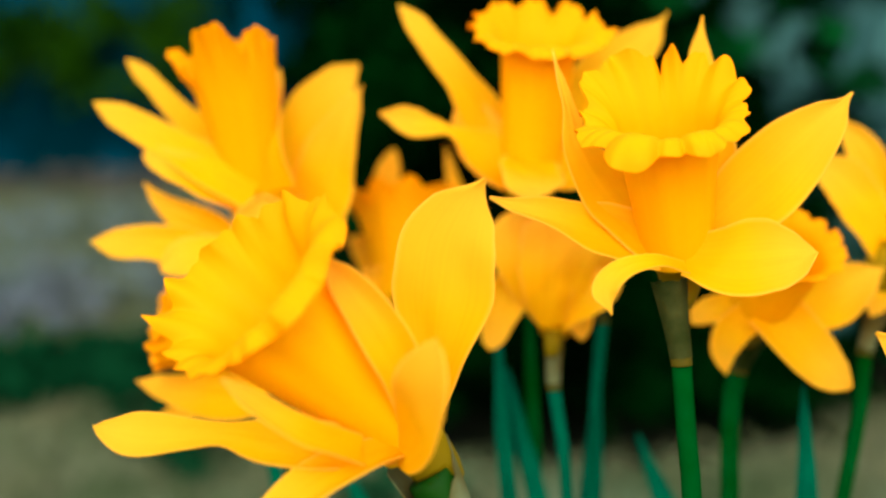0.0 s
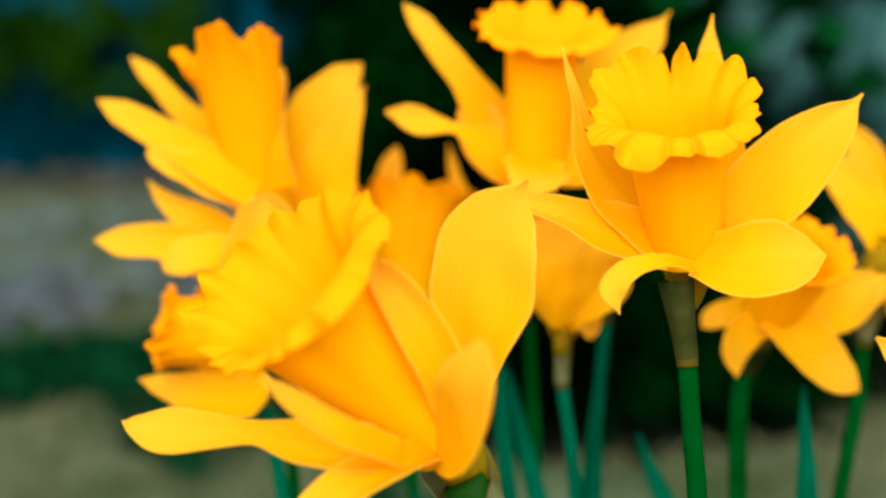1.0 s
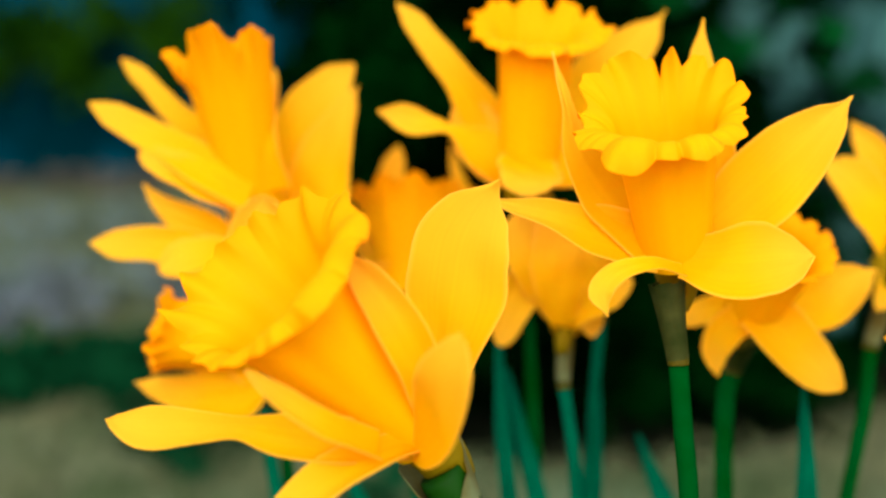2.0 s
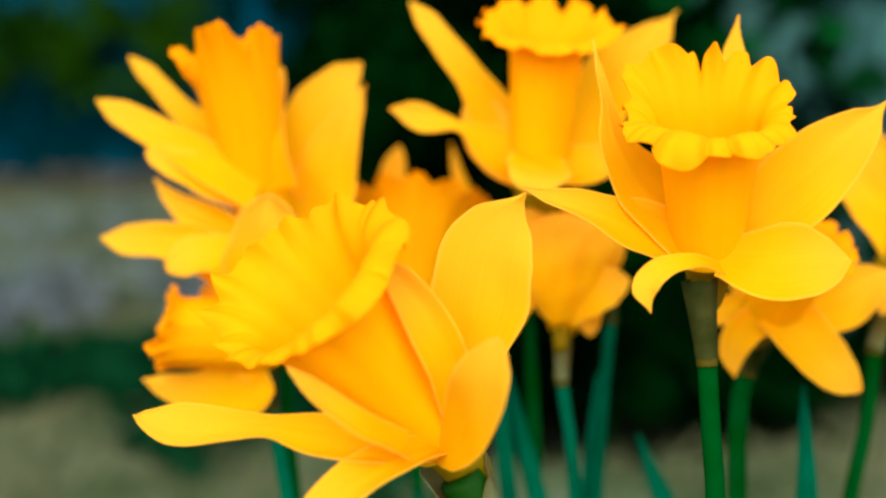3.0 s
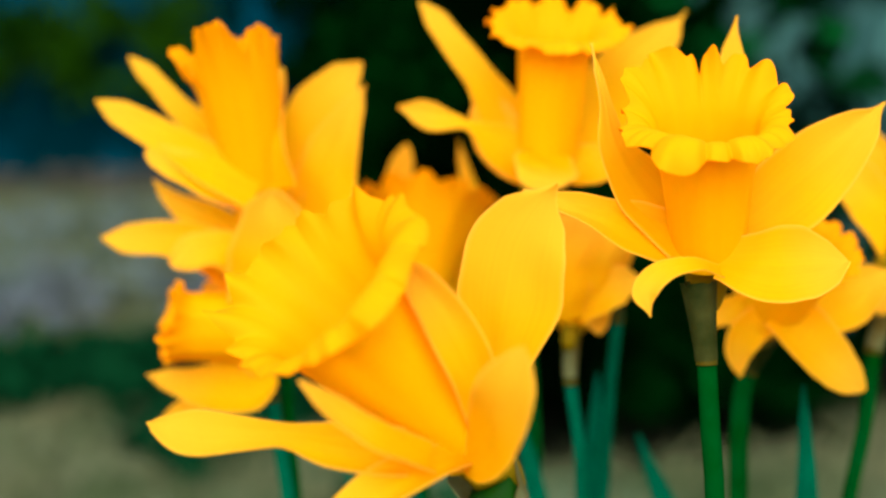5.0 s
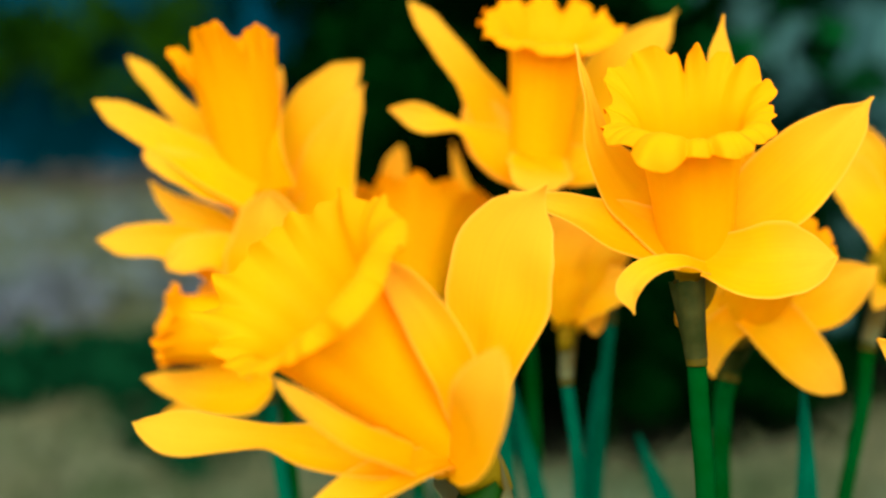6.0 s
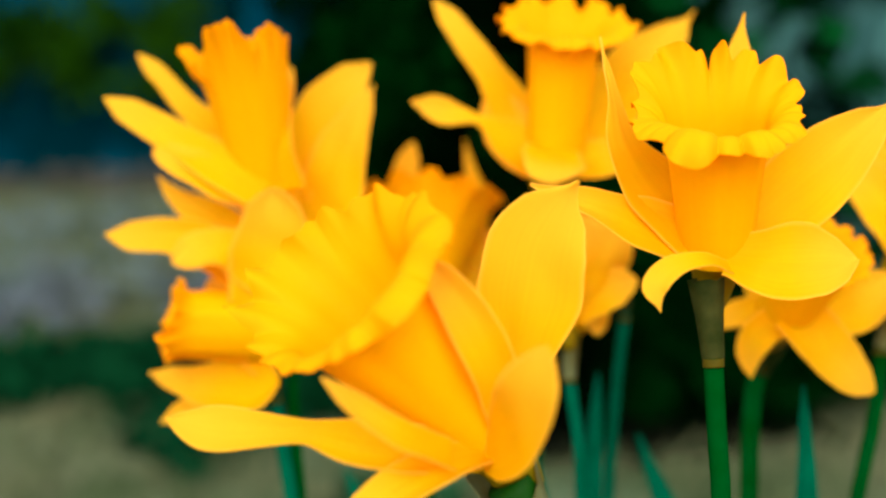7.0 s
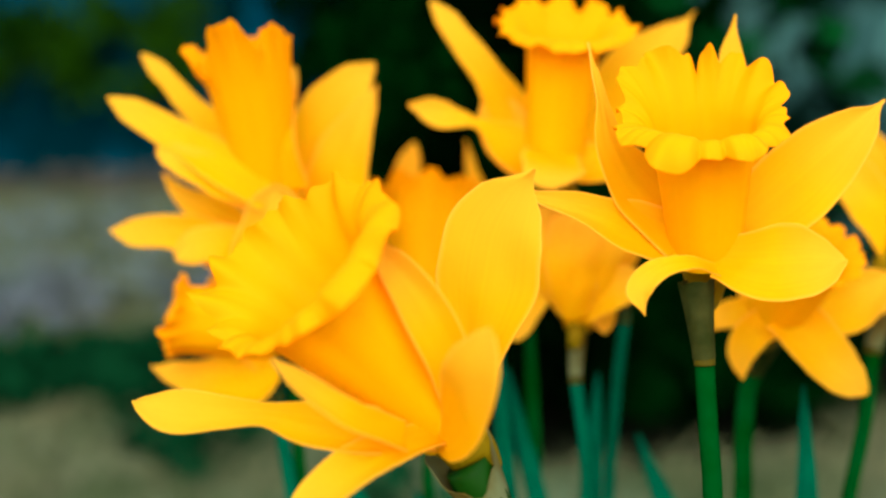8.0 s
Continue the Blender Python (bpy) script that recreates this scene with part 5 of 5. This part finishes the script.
    sway(flower_right_low, [
        (0, pose(0.0748, 0.2935, -0.0000, -0.00, 0.00, -0.00)),
        (0.1, pose(0.0744, 0.2941, -0.0017, -0.43, 0.81, 2.55)),
        (0.2, pose(0.0741, 0.2942, -0.0018, -0.53, 0.92, 2.89)),
        (0.3, pose(0.0733, 0.2938, -0.0006, 0.09, 0.01, 0.46)),
        (0.4, pose(0.0724, 0.2930, 0.0009, 0.85, -0.77, -1.42)),
        (0.5, pose(0.0716, 0.2936, 0.0006, -0.05, -0.38, -1.32)),
        (0.6, pose(0.0728, 0.2936, -0.0004, 0.15, -0.25, -0.45)),
        (0.7, pose(0.0732, 0.2937, -0.0008, -0.09, -0.15, -0.60)),
        (0.8, pose(0.0736, 0.2937, -0.0010, -0.20, -0.18, -1.07)),
        (0.9, pose(0.0741, 0.2937, -0.0014, -0.42, -0.10, -1.29)),
        (1, pose(0.0755, 0.2942, -0.0027, -1.18, 0.70, 1.14)),
        (1.1, pose(0.0750, 0.2943, -0.0028, -1.18, 0.67, 0.73)),
        (1.2, pose(0.0745, 0.2935, -0.0010, -0.29, -0.39, -1.79)),
        (1.3, pose(0.0746, 0.2935, -0.0009, -0.25, -0.43, -1.59)),
        (1.4, pose(0.0750, 0.2938, -0.0016, -0.62, -0.03, -0.23)),
        (1.5, pose(0.0755, 0.2941, -0.0020, -1.04, 0.65, 1.02)),
        (1.6, pose(0.0755, 0.2942, -0.0025, -1.08, 0.66, 1.96)),
        (1.7, pose(0.0750, 0.2938, -0.0013, -0.46, -0.11, -0.14)),
        (2.8, pose(0.0743, 0.2933, 0.0001, 0.28, -0.44, -1.05)),
        (2.9, pose(0.0743, 0.2934, 0.0000, 0.25, -0.38, -0.87)),
        (3, pose(0.0752, 0.2933, 0.0001, 0.40, 0.24, -0.04)),
        (3.1, pose(0.0749, 0.2943, -0.0020, -0.77, 1.36, 3.49)),
        (3.2, pose(0.0746, 0.2939, -0.0009, -0.25, 0.57, 0.80)),
        (3.3, pose(0.0741, 0.2933, 0.0004, 0.45, -0.24, -1.84)),
        (3.4, pose(0.0743, 0.2936, -0.0004, 0.06, 0.40, -0.55)),
        (3.5, pose(0.0747, 0.2936, -0.0003, -0.14, 0.81, -0.01)),
        (3.6, pose(0.0747, 0.2936, -0.0006, -0.05, 0.62, -0.05)),
        (3.7, pose(0.0749, 0.2934, -0.0003, 0.09, 0.28, -0.65)),
        (3.8, pose(0.0753, 0.2935, -0.0006, -0.04, 0.40, -0.04)),
        (3.9, pose(0.0757, 0.2936, -0.0009, -0.19, 0.53, 0.66)),
        (4, pose(0.0756, 0.2935, -0.0011, 0.01, 0.55, 0.47)),
        (4.1, pose(0.0757, 0.2934, -0.0008, -0.08, 0.38, 0.71)),
        (4.2, pose(0.0756, 0.2934, -0.0005, 0.08, 0.23, 0.45)),
        (4.3, pose(0.0754, 0.2935, -0.0005, 0.09, 0.33, 0.86)),
        (4.4, pose(0.0752, 0.2935, -0.0005, 0.11, 0.42, 1.28)),
        (4.5, pose(0.0757, 0.2927, 0.0010, 1.28, 0.09, -0.23)),
        (4.6, pose(0.0750, 0.2936, -0.0006, 0.15, 0.47, 1.78)),
        (4.7, pose(0.0751, 0.2936, -0.0005, 0.17, 0.46, 1.93)),
        (5.8, pose(0.0753, 0.2933, -0.0001, 0.51, 0.14, 3.13)),
        (5.9, pose(0.0750, 0.2929, 0.0008, 0.99, -0.51, 1.53)),
        (6, pose(0.0734, 0.2928, 0.0015, 1.27, -0.56, -1.19)),
        (6.1, pose(0.0747, 0.2930, 0.0009, 1.04, -0.45, 1.20)),
        (6.2, pose(0.0746, 0.2935, 0.0001, 0.64, 0.25, 2.41)),
        (6.3, pose(0.0743, 0.2935, 0.0001, 0.62, 0.41, 2.17)),
        (6.4, pose(0.0739, 0.2936, 0.0002, 0.66, 0.49, 1.70)),
        (6.5, pose(0.0753, 0.2922, 0.0033, 1.96, -0.04, -0.89)),
        (6.6, pose(0.0740, 0.2936, 0.0003, 0.63, 0.33, 0.44)),
        (6.7, pose(0.0746, 0.2936, 0.0000, 0.44, 0.27, 0.19)),
        (6.8, pose(0.0752, 0.2936, -0.0005, 0.10, 0.47, 0.62)),
        (6.9, pose(0.0760, 0.2938, -0.0012, -0.30, 0.79, 1.47)),
        (7, pose(0.0759, 0.2939, -0.0019, -0.60, 1.15, 0.97)),
        (7.1, pose(0.0764, 0.2937, -0.0012, -0.32, 0.60, 1.14)),
        (7.2, pose(0.0763, 0.2936, -0.0009, -0.13, 0.41, 0.92)),
        (7.3, pose(0.0762, 0.2935, -0.0008, -0.07, 0.47, 1.39)),
        (7.4, pose(0.0761, 0.2936, -0.0008, -0.03, 0.56, 1.96)),
        (7.5, pose(0.0756, 0.2932, 0.0001, 0.46, 0.61, 0.11)),
        (7.6, pose(0.0762, 0.2935, -0.0007, 0.07, 0.44, 1.99)),
        (7.7, pose(0.0765, 0.2935, -0.0009, -0.04, 0.58, 2.42)),
        (7.8, pose(0.0766, 0.2935, -0.0008, -0.03, 0.47, 2.13)),
        (7.9, pose(0.0768, 0.2934, -0.0008, -0.06, 0.41, 1.99)),
        (8, pose(0.0758, 0.2935, -0.0012, 0.03, 0.59, 0.54)),
    ])
    sway(flower_edge, [
        (0, pose(0.0793, 0.2927, -0.0000, -0.00, 0.00, 0.00)),
        (0.5, pose(0.0774, 0.2936, -0.0003, -1.25, 0.46, -0.22)),
        (1, pose(0.0752, 0.2948, 0.0008, -2.61, 1.74, -0.49)),
        (1.5, pose(0.0744, 0.2950, 0.0006, -2.52, 2.12, -0.66)),
        (3, pose(0.0790, 0.2931, 0.0001, -0.74, 0.86, 0.01)),
        (3.5, pose(0.0786, 0.2931, 0.0004, -0.47, 0.65, -0.11)),
        (4, pose(0.0779, 0.2937, 0.0005, -1.47, 1.14, -0.11)),
        (4.5, pose(0.0783, 0.2931, -0.0002, -0.44, 0.87, -0.16)),
        (6, pose(0.0788, 0.2935, 0.0006, -1.53, 0.90, 0.09)),
        (6.5, pose(0.0790, 0.2931, -0.0001, -0.74, 1.00, 0.03)),
        (7, pose(0.0792, 0.2931, 0.0001, -0.73, 1.22, 0.06)),
        (7.5, pose(0.0791, 0.2931, 0.0000, -0.73, 1.13, 0.05)),
        (8, pose(0.0789, 0.2931, 0.0001, -0.75, 0.79, 0.00)),
    ])
    sway(flower_near_edge, [
        (0, pose(0.1283, 0.2101, -0.0000, 0.00, -0.00, 0.00)),
        (0.1, pose(0.1284, 0.2098, -0.0002, 0.74, -0.17, 0.16)),
        (0.2, pose(0.1283, 0.2096, -0.0005, 1.42, -0.70, 0.31)),
        (0.3, pose(0.1282, 0.2097, -0.0004, 0.94, -1.00, 0.21)),
        (0.4, pose(0.1281, 0.2099, -0.0002, 0.41, -0.84, 0.09)),
        (0.5, pose(0.1282, 0.2100, -0.0001, 0.22, -0.51, 0.05)),
        (0.6, pose(0.1284, 0.2100, -0.0001, 0.30, 0.18, 0.06)),
        (0.8, pose(0.1284, 0.2099, -0.0001, 0.41, 0.37, 0.09)),
        (0.9, pose(0.1283, 0.2099, -0.0002, 0.49, -0.06, 0.11)),
        (1, pose(0.1283, 0.2099, -0.0002, 0.42, -0.18, 0.09)),
        (1.1, pose(0.1282, 0.2100, -0.0001, 0.10, -0.17, 0.02)),
        (1.2, pose(0.1283, 0.2101, 0.0000, -0.05, 0.15, -0.01)),
        (1.4, pose(0.1285, 0.2100, -0.0000, 0.29, 0.51, 0.06)),
        (1.5, pose(0.1284, 0.2100, -0.0000, 0.17, 0.29, 0.04)),
        (1.6, pose(0.1283, 0.2101, 0.0000, -0.12, 0.03, -0.02)),
        (1.7, pose(0.1283, 0.2100, -0.0001, 0.20, 0.01, 0.04)),
        (2.8, pose(0.1285, 0.2098, -0.0002, 0.74, 0.40, 0.16)),
        (3, pose(0.1285, 0.2097, -0.0003, 0.92, 0.15, 0.20)),
        (3.1, pose(0.1284, 0.2097, -0.0003, 1.02, -0.23, 0.22)),
        (3.2, pose(0.1284, 0.2097, -0.0004, 1.08, -0.33, 0.23)),
        (3.3, pose(0.1285, 0.2097, -0.0003, 0.92, 0.15, 0.20)),
        (3.5, pose(0.1285, 0.2098, -0.0002, 0.74, 0.40, 0.16)),
        (4, pose(0.1285, 0.2098, -0.0002, 0.78, 0.47, 0.17)),
        (4.5, pose(0.1286, 0.2098, -0.0002, 0.82, 0.54, 0.18)),
        (4.7, pose(0.1286, 0.2097, -0.0003, 1.07, 0.43, 0.23)),
        (5.8, pose(0.1284, 0.2095, -0.0006, 1.85, -0.64, 0.40)),
        (5.9, pose(0.1283, 0.2096, -0.0004, 1.27, -0.64, 0.28)),
        (6, pose(0.1283, 0.2099, -0.0002, 0.60, -0.20, 0.13)),
        (6.1, pose(0.1284, 0.2098, -0.0002, 0.62, 0.18, 0.13)),
        (6.5, pose(0.1285, 0.2098, -0.0002, 0.77, 0.44, 0.16)),
        (7, pose(0.1286, 0.2098, -0.0002, 0.82, 0.54, 0.18)),
        (7.5, pose(0.1285, 0.2098, -0.0002, 0.78, 0.47, 0.17)),
        (8, pose(0.1286, 0.2098, -0.0002, 0.82, 0.54, 0.18)),
    ])
    sway(flower_shaded, [
        (0, pose(0.0420, 0.2886, -0.0000, 0.00, 0.00, -0.00)),
        (0.5, pose(0.0415, 0.2889, -0.0001, -0.21, 0.47, -0.41)),
        (1, pose(0.0416, 0.2889, -0.0002, -0.22, 0.55, -0.41)),
        (1.5, pose(0.0413, 0.2889, 0.0003, -0.08, 0.70, -0.38)),
        (3, pose(0.0419, 0.2891, -0.0000, -0.73, 0.53, -0.55)),
        (3.5, pose(0.0413, 0.2896, -0.0003, -1.06, 0.90, -1.14)),
        (4, pose(0.0407, 0.2896, 0.0001, -0.71, 1.25, -1.07)),
        (4.5, pose(0.0412, 0.2894, 0.0004, -0.80, 1.18, -0.88)),
        (6, pose(0.0420, 0.2891, 0.0002, -0.81, 0.78, -0.55)),
        (6.5, pose(0.0414, 0.2893, 0.0001, -0.74, 0.96, -0.81)),
        (7, pose(0.0417, 0.2896, -0.0005, -1.32, 1.03, -1.16)),
        (7.5, pose(0.0410, 0.2898, -0.0007, -1.22, 1.21, -1.41)),
        (8, pose(0.0412, 0.2897, 0.0001, -1.23, 1.45, -1.18)),
    ])


motions()
